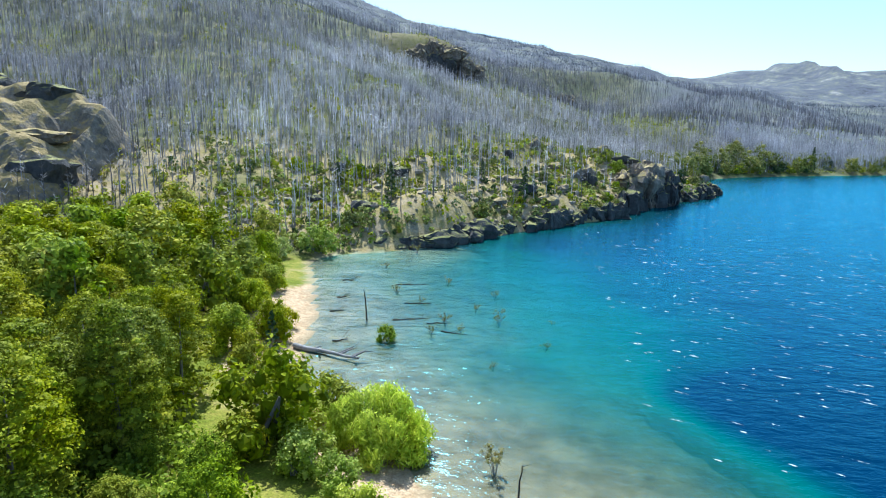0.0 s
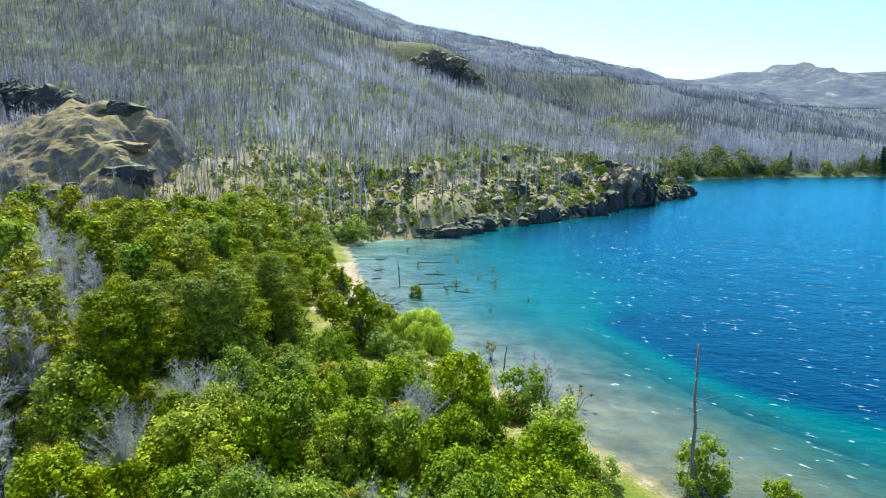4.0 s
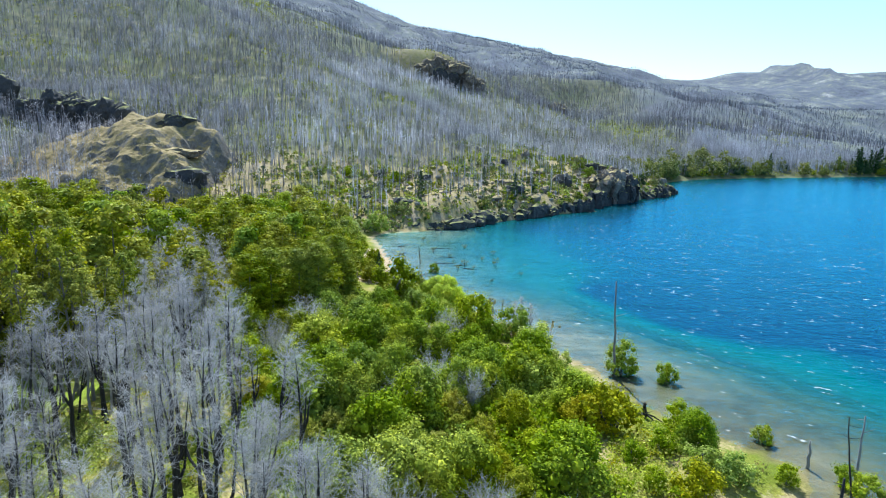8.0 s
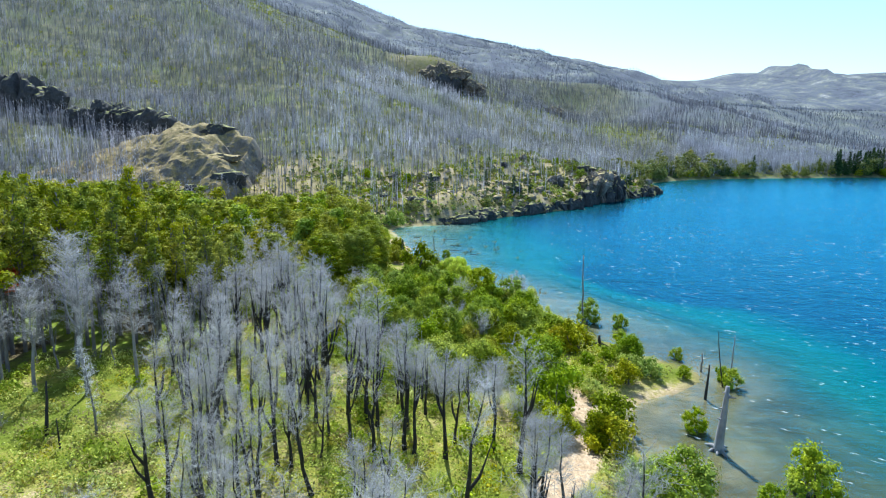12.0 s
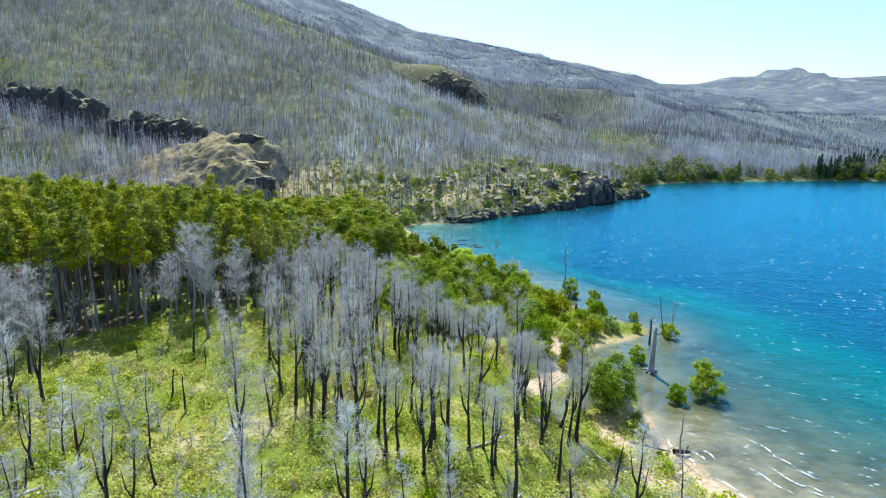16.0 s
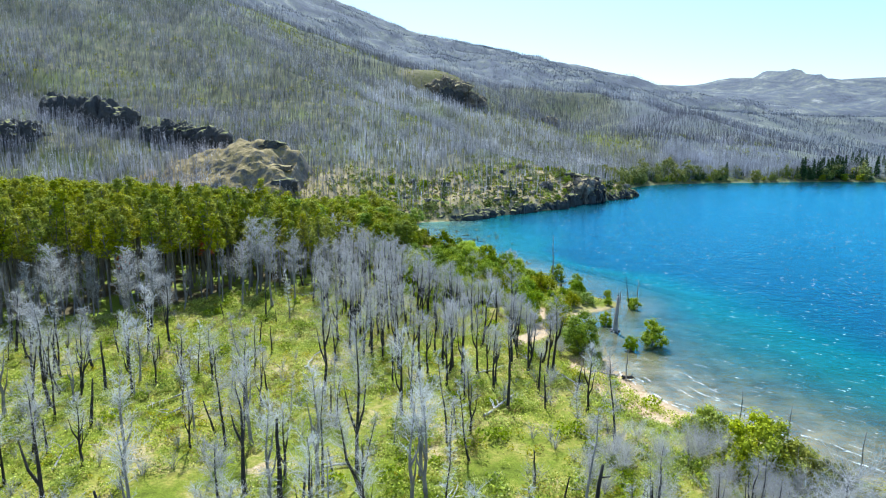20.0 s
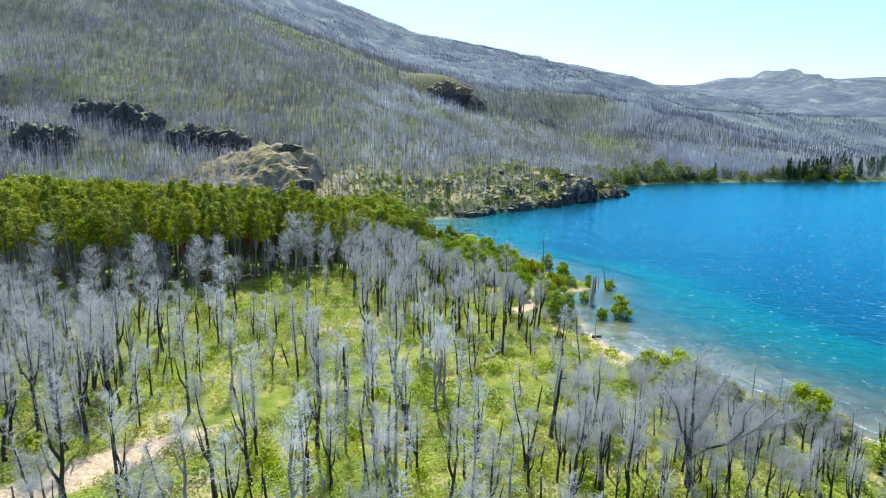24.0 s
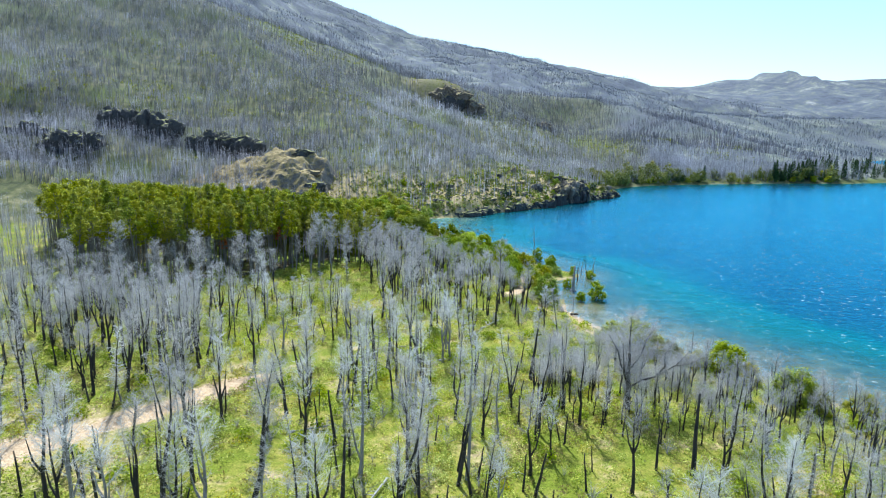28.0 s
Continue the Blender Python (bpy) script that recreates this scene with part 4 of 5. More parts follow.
def shore_shrubs():
    r = np.random.default_rng(31)
    kinds = [shrub(200 + k, 5.8, 5.5, LEAF_SHRUB, "dense rounded bright green shrub") for k in range(5)]
    kinds += [shrub(213, 5.0, 5.0, LEAF_GOLD, "rounded shrub with yellow-green leaves"), shrub(214, 5.2, 4.8, LEAF_GOLD, "rounded shrub with yellow-green leaves"), shrub(215, 5.6, 5.2, LEAF_FOREST, "dense rounded olive-green leafy shrub"), shrub(216, 5.0, 4.8, LEAF_SHRUB, "dense rounded bright green shrub")]
    places = spots(SHRUBS, 4.35, 32)
    stand(kinds, places, r.uniform(0.62, 1.2, len(places)), 33, 0.1)
    small = [shrub(220 + k, 2.6, 3.0, (LEAF_SHRUB, LEAF_FOREST, LEAF_HERB)[k], ("small green shrub", "small olive-green shrub", "small bright green shrub")[k] + " at the shore", "small_shrub", "small shore shrubs", 0.085, 36, 0, 34) for k in range(3)]
    rows = [(-36, 78, 1.3), (-43, 96, 2.3), (-39, 91, 1.5), (-35, 69, 1.3), (-33, 62, 1.3), (-34, 97, 1.5), (-16.5, 40, 1.0), (-14.5, 37, 0.9), (-18.5, 42.5, 0.8), (-17.6, 44.4, 0.6), (-16, 35, 1.2), (-12.6, 33.2, 0.8), (-13.4, 40.2, 0.7),
            (2.3, 21, 1.3), (5.2, 17.2, 1.1), (12, -8, 0.9), (14.6, -6, 1.0), (17, -8, 1.1), (13, -11, 0.8), (16, -11.5, 0.9), (10.8, -3, 1.3), (18.8, -9, 1.2), (11.5, -16, 1.0),
            (7.5, -21, 1.5), (5, -24, 1.2), (13, -22, 1.2), (12.5, -27, 1.1), (14.5, -32, 1.4), (13, -34.5, 1.2), (16.3, -36, 1.0), (17, -42, 0.6), (14, -50, 0.5), (-34, 60, 1.4), (-36, 66, 1.4), (-38, 74, 1.5), (-31.5, 66, 0.6), (-24.6, 58.5, 0.5)]
    rows = np.array(rows)
    stand(small, rows[:, :2], rows[:, 2] * np.where(rows[:, 0] > 8, 0.62, 1.0), 35, 0.05)
    cove = [shrub(217 + k, 4.8, 4.3, (LEAF_FOREST, LEAF_SHRUB)[k], ("olive-green", "bright green")[k] + " round bush behind the sandy shore", "shore_bush", "round bushes behind the beaches", 0.10, 84, 0, 50) for k in range(2)]
    rows = np.array([(-24.4, 54.8, 1.0), (-26.6, 50.4, 1.12), (-31.4, 71.2, 0.8), (-38.6, 85.4, 1.1), (-22.6, 45.6, 0.85), (-34, 78.5, 0.7), (-29.4, 61.5, 0.9), (11.8, -25.8, 0.88), (7.4, -26.3, 0.78), (17.6, -4.6, 0.75)])
    stand(cove, rows[:, :2], rows[:, 2], 29)
    yellow = [shrub(226 + k, 2.4, 2.8, (LEAF_GOLD, LEAF_HERB)[k], ("low yellow-green bush", "low bright green bush")[k] + " behind the beach", "low_bush", "low bushes behind the beach", 0.075, 36, 0, 40) for k in range(2)]
    rows = np.array([(-16.5, 36.5, 1.0), (-14.2, 34.5, 1.1), (-12.6, 31.6, 1.2), (-9.6, 29.8, 1.1), (-7.4, 27.2, 1.2), (-4.4, 25.6, 1.1), (-1.8, 23.0, 1.2), (1.4, 20.2, 1.1), (-18.6, 40.5, 0.9), (-17.0, 33.0, 1.2), (4.2, 15.6, 1.1), (7.2, 11.6, 1.0)])
    stand(yellow, rows[:, :2], rows[:, 2], 30)
    # bushes that stand in the water
    wet = [shrub(230, 4.6, 4.4, LEAF_SHRUB, "green bush standing in the shallow water", "water_bush", "bushes in the water", 0.10, 48, 0, 40),
           shrub(231, 3.2, 3.2, LEAF_SHRUB, "round bright green bush standing in the shallow water", "water_bush", "bushes in the water", 0.09, 42, 0, 36)]
    rows = np.array([(14.2, 12.4, 1.1), (19, 11.2, 0.95), (17.2, -1.6, 1.1), (18.6, -4.2, 0.7), (24, -1, 0.85), (28, -7, 1.0), (23.2, -8, 0.9), (28, -9.2, 0.8), (21, -20.8, 0.8), (27.2, -30.5, 1.45), (23.2, -33.4, 1.25),
                     (-13, 57.5, 1.05), (-1, 34.4, 0.5), (7, 24, 0.5), (-2, 65.5, 0.36), (-3, 76, 0.4), (-10, 82.4, 0.3), (-8, 64.5, 0.35), (-6, 62, 0.3), (-16, 76.3, 0.38), (-12, 72.4, 0.3), (-18, 102.6, 0.5), (-21, 91, 0.3)])
    stand(wet, rows[:12, :2], rows[:12, 2] * 0.82, 36, 0.0, floor=-0.35)
    bank = [shrub(260 + k, (4.6, 3.6, 3.0, 5.2)[k], (2.6, 3.2, 3.0, 2.2)[k], (LEAF_FOREST, LEAF_DULL, LEAF_SHRUB, LEAF_PINE)[k], ("upright olive-green", "rounded grey-green", "rounded green", "dark upright")[k] + " bush on the steep bank", "bank_bush", "bushes on the steep bank", 0.2, 28, 0, 20) for k in range(4)]
    coast = np.array([(-30, 100)] + SHORE_CLIFF, float)
    run = np.r_[0, np.cumsum(np.hypot(*np.diff(coast, axis=0).T))]
    s, off = r.uniform(0, run[-1], 110), 2.5 + 42 * r.random(110) ** 1.6
    p = np.column_stack([np.interp(s, run, coast[:, 0]) - 0.72 * off, np.interp(s, run, coast[:, 1]) + 0.69 * off])
    stand(bank, p, r.uniform(0.45, 1.25, len(p)), 39, 0.2)
    reedy = [sapling(236 + k, 3.0, "sparse ochre sapling with bare stems in the shallows") for k in range(3)]
    stand(reedy, np.vstack([rows[12:, :2], [(-5, 70), (4, 66), (-9, 60.5), (3, 58), (-2, 52)]]), np.r_[rows[12:, 2] * 1.9, 0.5, 0.4, 0.6, 0.45, 0.4], 38, 0.0, floor=-0.35)
    big = shrub(240, 8.0, 5.2, LEAF_SHRUB, "tall dense green shrub beside the inlet", "tall_shrub", size=0.11, puffs=84, leaves=60)
    big.matrix_basis = pose(15, -38.5, near_ground(15, -38.5))
    right = [shrub(241 + k, 4.6, 5.2, (LEAF_SHRUB, LEAF_GOLD, LEAF_DULL)[k], ("green", "yellow-green", "dark olive")[k] + " shrub among grey dead wood by the lake", "lakeside_shrub", "shrubs by the southern shore") for k in range(3)]
    rows = np.array([(28.4, -70.5, 1.35), (31, -71.5, 1.15), (34, -73, 0.85), (37.5, -75.5, 0.8), (41, -78, 0.95), (43.5, -80, 0.75), (46.5, -88.5, 1.0), (49, -90, 0.9), (51.5, -84, 0.6), (26, -64, 0.7), (56, -88, 0.8), (62, -92, 0.8)])
    stand(right, rows[:, :2], rows[:, 2], 37)
    w = shrub(250, 4.2, 8.2, LEAF_WILLOW, "large lime-green willow bush overhanging the water", "willow_bush", "", 0.085, 120, 0.7, 110)
    w.matrix_basis = pose(-8.9, 36.4, 0.1)


def dead_wood():
    r = np.random.default_rng(41)
    grove = [dead_tree(300 + k, 10.5, BARK_CHAR, TWIG_GREY, "burnt tree with charred trunk and a grey haze of bare twigs", "burnt_tree", 56, 24, 0.50, 0.22, 1.0, 0.225, thick=0.0105, heavy=1.2) for k in range(7)]
    p1 = spots(GROVE, 2.9, 42)
    p1 = p1[r.random(len(p1)) < np.clip(0.85 + 1.6 * fbm(p1[:, 0], p1[:, 1], 9, 2, 68), 0.25, 1)]
    p2 = spots([(-62, -96), (-46, -104), (-38, -98), (-34, -86), (-44, -78), (-58, -70), (-80, -62), (-110, -66), (-100, -95)], 4.3, 43)
    p3 = spots([(14, -84), (26, -80), (44, -84), (58, -92), (66, -104), (44, -106), (24, -104), (10, -98)], 2.7, 44)
    allp = np.vstack([p1, p2, p3])
    sizes = np.r_[r.uniform(0.62, 1.12, len(p1)), r.uniform(0.75, 1.2, len(p2)), r.uniform(0.4, 0.68, len(p3))]
    rest = [dead_tree(310 + k, 10.5, BARK_CHAR, TWIG_GREY, "burnt tree", "burnt_tree", 42, 16, 0.50, 0.22, 1.0, 0.225, thick=0.014, heavy=1.2) for k in range(3)]
    take = r.random(len(allp)) < 200 / len(allp)
    stand(grove, allp[take], sizes[take], 45, tilt=5)
    woods("burnt_thicket", rest, allp[~take], sizes[~take], 54, "thicket of burnt trees with grey bare twigs")
    pale = [dead_tree(320 + k, 8.5, (BARK_GREY, BARK_CHAR)[k % 2], (TWIG_PALE, TWIG_GREY)[k // 2], "bleached dead tree with drooping bare branches", "bleached_tree", 84, 14, 0.2, 0.13, 0.45, 0.12, 0.012, "bleached dead trees", False, 1.1) for k in range(4)]
    pole = [charred_pole(330 + k, 6.0, BARK_CHAR, "charred bare snag standing in the green undergrowth", 2 + k // 2, 0.2) for k in range(4)]
    meadow = [(-84, -60), (-60, -46), (-40, -24), (-24, -44), (-12, -54), (14, -50), (18, -58), (16, -80), (22, -106), (66, -100), (64, -134), (0, -140), (-50, -138), (-70, -110)]
    pm = spots(meadow, 3.25, 46)
    u = r.random(len(pm))
    road, _ = to_line(pm[:, 0], pm[:, 1], ROAD)
    keep = (road > 3.4) & (r.random(len(pm)) < np.where(pm[:, 1] < -58, 0.62, 0.34) * np.clip(0.8 + 1.1 * fbm(pm[:, 0], pm[:, 1], 15, 2, 66), 0.1, 1))
    grown = lambda q: r.uniform(0.62, 1.1, len(q)) * np.interp(-q[:, 1], [55, 85, 112], [0.95, 1.05, 1.15])
    a, b, c, d = (pm[keep & (u >= lo) & (u < hi)] for lo, hi in ((0, 0.17), (0.17, 0.44), (0.44, 0.64), (0.64, 1)))
    stand([copy_thing(g, g.matrix_basis.copy()) for g in grove[:4]], a, grown(a), 47, tilt=6)
    rest = [dead_tree(315 + k, 9.5, (BARK_CHAR, BARK_CHAR, BARK_GREY)[k], (TWIG_GREY, TWIG_PALE, TWIG_PALE)[k], "burnt tree", "burnt_tree", 46, 18, 0.42, 0.22, 1.1, 0.20, thick=0.0135) for k in range(3)]
    woods("meadow_dead_wood", rest, b, grown(b), 55, "scattered grey dead trees of the meadow")
    stand(pale, c, grown(c), 48, tilt=5)
    stand(pole, d, grown(d) * r.uniform(0.6, 1.15, len(d)), 49, tilt=6)
    # trees that stand out by their height
    for k, (x, y, tall, white) in enumerate(((4.1, -113.9, 18.0, 1), (-6.9, -115.6, 17.0, 1), (-17.4, -60.6, 14.5, 0), (-8.9, -77.1, 15.0, 0), (-38.7, -91.4, 12.0, 0), (-31.3, -88.1, 12.0, 0), (-44.3, -95.5, 14.0, 0), (-4.0, -99.8, 15.0, 1), (-18.2, -100.2, 12.0, 0), (14.9, -97.0, 9.0, 0), (16.8, -100.2, 11.0, 0))):
        t = dead_tree(700 + k, tall, BARK_GREY if white else BARK_CHAR, TWIG_PALE if white else TWIG_GREY, ("tall bleached dead tree with short bare branches" if white else "tall burnt tree with charred trunk and bare grey twigs"), "tall_dead_tree", 120 if white else 70, 12 if white else 22,
                      0.3 if white else 0.4, 0.09 if white else 0.2, 0.2 if white else 1.0, 0.22, 0.012, "tall dead trees of the meadow", not white, 1.1)
        t.matrix_basis = pose(x, y, near_ground(x, y), 0, 0, 40 * k)
    for k, (x, y, tall) in enumerate(((-38.9, -26.4, 15.5), (-35.7, -23.1, 13.0), (-44.0, -27.2, 11.5), (-44.0, -21.1, 15.0), (-50.4, -44.4, 13.0), (-76.0, -55.1, 16.0), (-62.0, -50.0, 14.0), (-69.0, -53.5, 12.0), (-56.0, -42.0, 12.5))):
        t = dead_tree(720 + k, tall, BARK_GREY, TWIG_GREY, "large grey dead tree with wide bare twigs before the forest", "grey_tree", 90, 30, 0.38, 0.21, 0.7, 0.2, 0.011, "dead trees in the forest", True, 1.2)
        t.matrix_basis = pose(x, y, near_ground(x, y), 0, 0, 55 * k)
    brush = [dead_bush(350 + k, 2.0, "dead brush", 16, 15, 1.5) for k in range(4)]
    pb = spots(meadow, 2.9, 57)
    pb = pb[(to_line(pb[:, 0], pb[:, 1], ROAD)[0] > 3) & (r.random(len(pb)) < np.clip(0.4 + 1.3 * fbm(pb[:, 0], pb[:, 1], 11, 2, 67), 0, 1))]
    woods("meadow_brush", brush, pb, r.uniform(0.4, 1.2, len(pb)), 58, "low tangles of grey dead twigs in the meadow")
    shr = [dead_bush(340 + k, 3.9, "rounded grey dead shrub with fine bare twigs") for k in range(4)]
    ps = np.vstack([spots([(-20, 26), (-2, 18), (6, 0), (3, -14), (-12, -12), (-26, 6)], 11, 51), np.array([(4, -25), (2, -21), (-4, -22), (17.5, -41), (18, -46.5), (3, 23.5), (12, -40), (9, -43), (10, -52)]),
                    spots([(13, -63), (24, -66), (38, -80), (44, -88), (34, -94), (12, -88)], 3.7, 52)])
    stand(shr, ps, r.uniform(0.7, 1.1, len(ps)) * np.where(ps[:, 1] > -30, 1.15, r.uniform(0.65, 1.1, len(ps))), 53)
    # the great dead tree, and standing trunks in the water
    big = dead_tree(360, 13.2, BARK_CHAR, TWIG_GREY, "great grey dead tree with wide bare limbs", "great_dead_tree", 150, 26, 0.28, 0.34, 0.5, 0.34, 0.0115, "")
    fine = []
    for pts, rad in (([(0, 0, 3.0), (1.6, 0.3, 4.0), (3.6, 0.5, 4.6), (5.8, 0.3, 6.4), (7.4, 0.0, 8.6)], 0.22), ([(0, 0, 4.4), (-1.2, -0.4, 6.0), (-1.8, -0.6, 8.2), (-3.0, -0.3, 10.2)], 0.17),
                     ([(3.4, 0.5, 4.5), (4.2, -0.6, 6.4), (4.0, -1.0, 8.2), (4.8, -1.4, 10.0)], 0.14), ([(0, 0, 5.6), (1.4, 0.8, 7.2), (2.0, 1.0, 9.4), (3.2, 1.2, 11.2)], 0.15), ([(5.6, 0.3, 6.2), (7.6, 0.9, 6.4), (9.4, 1.0, 7.4)], 0.10)):
        q = np.array(pts, float)
        part("limb", build_mesh("limb", *tube(q, np.linspace(rad * 0.8, 0.03, len(q)), 6), BARK_CHAR, True), big)
        at = np.interp(r.random(240), np.linspace(0, 1, len(q)), np.arange(len(q)))
        foot = np.column_stack([np.interp(at, np.arange(len(q)), q[:, c]) for c in range(3)])
        tip = foot + unit(r.normal(size=foot.shape) + (0, 0, 0.7)) * r.uniform(0.7, 2.4, (240, 1))
        fine.append(slivers(foot, tip, 0.016, r))
        base = np.repeat(foot, 9, 0) + np.repeat(tip - foot, 9, 0) * r.uniform(0.2, 1, (2160, 1))
        fine.append(slivers(base, base + unit(r.normal(size=base.shape) + (0, 0, 0.3)) * r.uniform(0.3, 0.9, (2160, 1)), 0.010, r))
    part("twig", build_mesh("twig", *join(fine), TWIG_GREY), big)
    big.matrix_basis = pose(23.5, -94.5, near_ground(23.5, -94.5))
    for seed, x, y, tall, rad, lean, mat, flare, lab in (
        (370, 13.4, 11.6, 10.6, 0.15, -0.045, BARK_GREY, 0.0, "tall thin grey snag rising from the water"), (371, 22.2, -24.4, 6.4, 0.42, 0.03, BARK_GREY, 0.2, "thick weathered grey trunk with spread roots in the shallows"),
        (372, 24.2, -13.2, 4.0, 0.16, 0.02, BARK_CHAR, 0.0, "short dark snag in the shallows"), (373, 27.2, -9.3, 6.6, 0.08, -0.17, BARK_CHAR, 0.0, "thin leaning snag in the shallows"),
        (374, 29.2, -5.8, 5.2, 0.11, 0.0, BARK_GREY, 0.0, "grey snag beside a bush in the water"), (375, 20.4, -46.6, 4.6, 0.09, 0.0, BARK_GREY, 0.0, "thin grey post-like snag on the beach"),
        (376, -17, 64, 3.6, 0.09, -0.08, BARK_CHAR, 0.0, "thin dark snag at the waterside"), (377, 14.6, 1.2, 1.5, 0.2, 0.0, BARK_CHAR, 0.3, "dark stump on the shore"), (378, 26, -5, 2.4, 0.13, 0.0, BARK_GREY, 0.0, "broken grey snag in the shallows"),
        (379, 33, -66, 6.0, 0.08, 0.02, BARK_GREY, 0.0, "thin snag near the shore"), (380, 38.5, -69, 5.4, 0.09, 0.0, BARK_GREY, 0.0, "thin snag near the shore"), (381, 29, -64, 6.4, 0.09, 0.0, BARK_GREY, 0.0, "thin snag near the shore"),
        (382, 41, -71, 5.0, 0.08, 0.04, BARK_GREY, 0.0, "thin snag near the shore"), (383, 0.4, 31.4, 2.6, 0.06, 0.1, BARK_CHAR, 0.0, "thin stick in the shallows"), (384, 16.5, -9.5, 2.2, 0.12, 0.0, BARK_CHAR, 0.2, "burnt stump among shrubs")):
        p = charred_pole(seed, tall, mat, lab, 6, rad, lean, "snag", flare)
        p.matrix_basis = pose(x, y, near_ground(x, y))
    for k, (x, y) in enumerate(((3.2, 24.2), (4.4, 22.6), (2.2, 25.4))):
        t = dead_tree(390 + k, 5.0 - 0.5 * k, BARK_GREY, TWIG_GREY, "grey dead conical tree at the water's edge", "conical_dead_tree", 90, 8, 0.04, 0.24, 0.2, 0.09, 0.02, "")
        t.matrix_basis = pose(x, y, near_ground(x, y))


def fallen(seed, x, y, turn, length, radius, mat, label, lift=0.0, boughs=5):
    r = np.random.default_rng(seed)
    root = thing("fallen_log", label, "log", "fallen logs")
    s = np.linspace(0, length, 6)
    path = np.column_stack([s, r.normal(0, 0.06, 6), np.full(6, radius * 0.7) + r.normal(0, 0.03, 6)])
    part("trunk", build_mesh("trunk", *tube(path, np.linspace(radius, radius * 0.35, 6), 7), mat, True), root)
    bits = []
    for j in range(boughs):
        k, a, l = r.uniform(0.3, 0.95) * length, r.choice([-1, 1]), r.uniform(0.5, 1.6)
        bits.append(tube([(k, 0, radius), (k + l * 0.5, a * l * 0.5, radius + l * 0.25), (k + l * 0.8, a * l, radius + l * r.uniform(0, 0.5))], [radius * 0.4, radius * 0.25, 0.01], 4))
    part("bough", build_mesh("bough", *join(bits), mat, True), root)
    root.matrix_basis = pose(x, y, near_ground(x, y) + lift, 0, 0, turn)


def logs():
    r = np.random.default_rng(61)
    fallen(400, -21.5, 53.5, -18, 7.5, 0.3, BARK_GREY, "long grey driftwood log on the beach", 0.1, 7)
    fallen(401, -22.4, 47.5, 20, 3.5, 0.25, BARK_PALE, "pale driftwood log on the sand", 0.05, 2)
    for k, (x, y, a, l) in enumerate(((-14, 64, 20, 6), (-10, 63.5, 12, 4), (-14, 71, 5, 5), (-8, 61, -12, 4), (-22, 66, 15, 2.5), (-23, 72, 10, 1.6), (-17, 80, 8, 6), (-25, 81, 0, 2.2), (-18.5, 56, 30, 2.4))):
        fallen(410 + k, x, y, a, l * 0.7, 0.10, BARK_CHAR, "dark waterlogged log in the shallows", max(0.05, -0.06 - near_ground(x, y)), 3)
    for k in range(26):
        x, y = r.uniform(-62, 16), r.uniform(-122, -46)
        fallen(430 + k, x, y, r.uniform(0, 360), r.uniform(3, 7), r.uniform(0.09, 0.2), (BARK_PALE, BARK_GREY, BARK_PALE)[k % 3], "fallen bleached trunk in the undergrowth", 0.25, 5)
    fallen(460, 20, -46, 8, 1.6, 0.3, BARK_CHAR, "dark driftwood at the beach", 0.1, 2)
    fallen(461, 10, 1.5, -30, 4.5, 0.14, BARK_CHAR, "dark log on the shore", 0.1, 3)


forest()
shore_shrubs()
dead_wood()
logs()


# ---- the burnt hillside, far woods and undergrowth ----
def burnt_woods(name, places, seed, low, high, twigs, width, label, mat=HILL_WOOD):
    """Many thin bare trunks with a few twigs each, in one mesh."""
    r = np.random.default_rng(seed)
    n = len(places)
    h = r.uniform(low, high, n) * r.choice([1.0, 0.7, 1.15], n)
    foot = np.column_stack([places, height(places[:, 0], places[:, 1]) - 0.3])
    tip = foot + np.column_stack([r.normal(0, 0.035, (n, 2)) * h[:, None], h])
    turn = r.uniform(0, 6.28, n)
    ring = [foot + np.column_stack([np.cos(turn + a) * width, np.sin(turn + a) * width, 0 * turn]) for a in (0, 2.09, 4.19)]
    v1 = np.stack(ring + [tip], 1).reshape(-1, 3)
    k = np.arange(n)[:, None] * 4
    f1 = np.vstack([k + (0, 1, 3), k + (1, 2, 3), k + (2, 0, 3)])
    s = 0.25 + 0.72 * r.random((n, twigs, 1))
    base = foot[:, None] + (tip - foot)[:, None] * s
    a = r.uniform(0, 6.28, (n, twigs))
    way = np.stack([np.cos(a), np.sin(a), r.uniform(0.3, 1.6, a.shape)], -1)
    end = base + unit(way) * (h[:, None, None] * r.uniform(0.06, 0.16, (n, twigs, 1)))
    pieces = [(v1, f1), slivers(base.reshape(-1, 3), end.reshape(-1, 3), width * 0.36, r)]
    tagged(new(name, build_mesh(name, *join(pieces), mat)), label, "woods", kind="stuff")


def scatter(n, box, seed, test):
    r = np.random.default_rng(seed)
    x, y = r.uniform(box[0], box[1], n), r.uniform(box[2], box[3], n)
    k = test(x, y, r)
    return np.column_stack([x[k], y[k]])


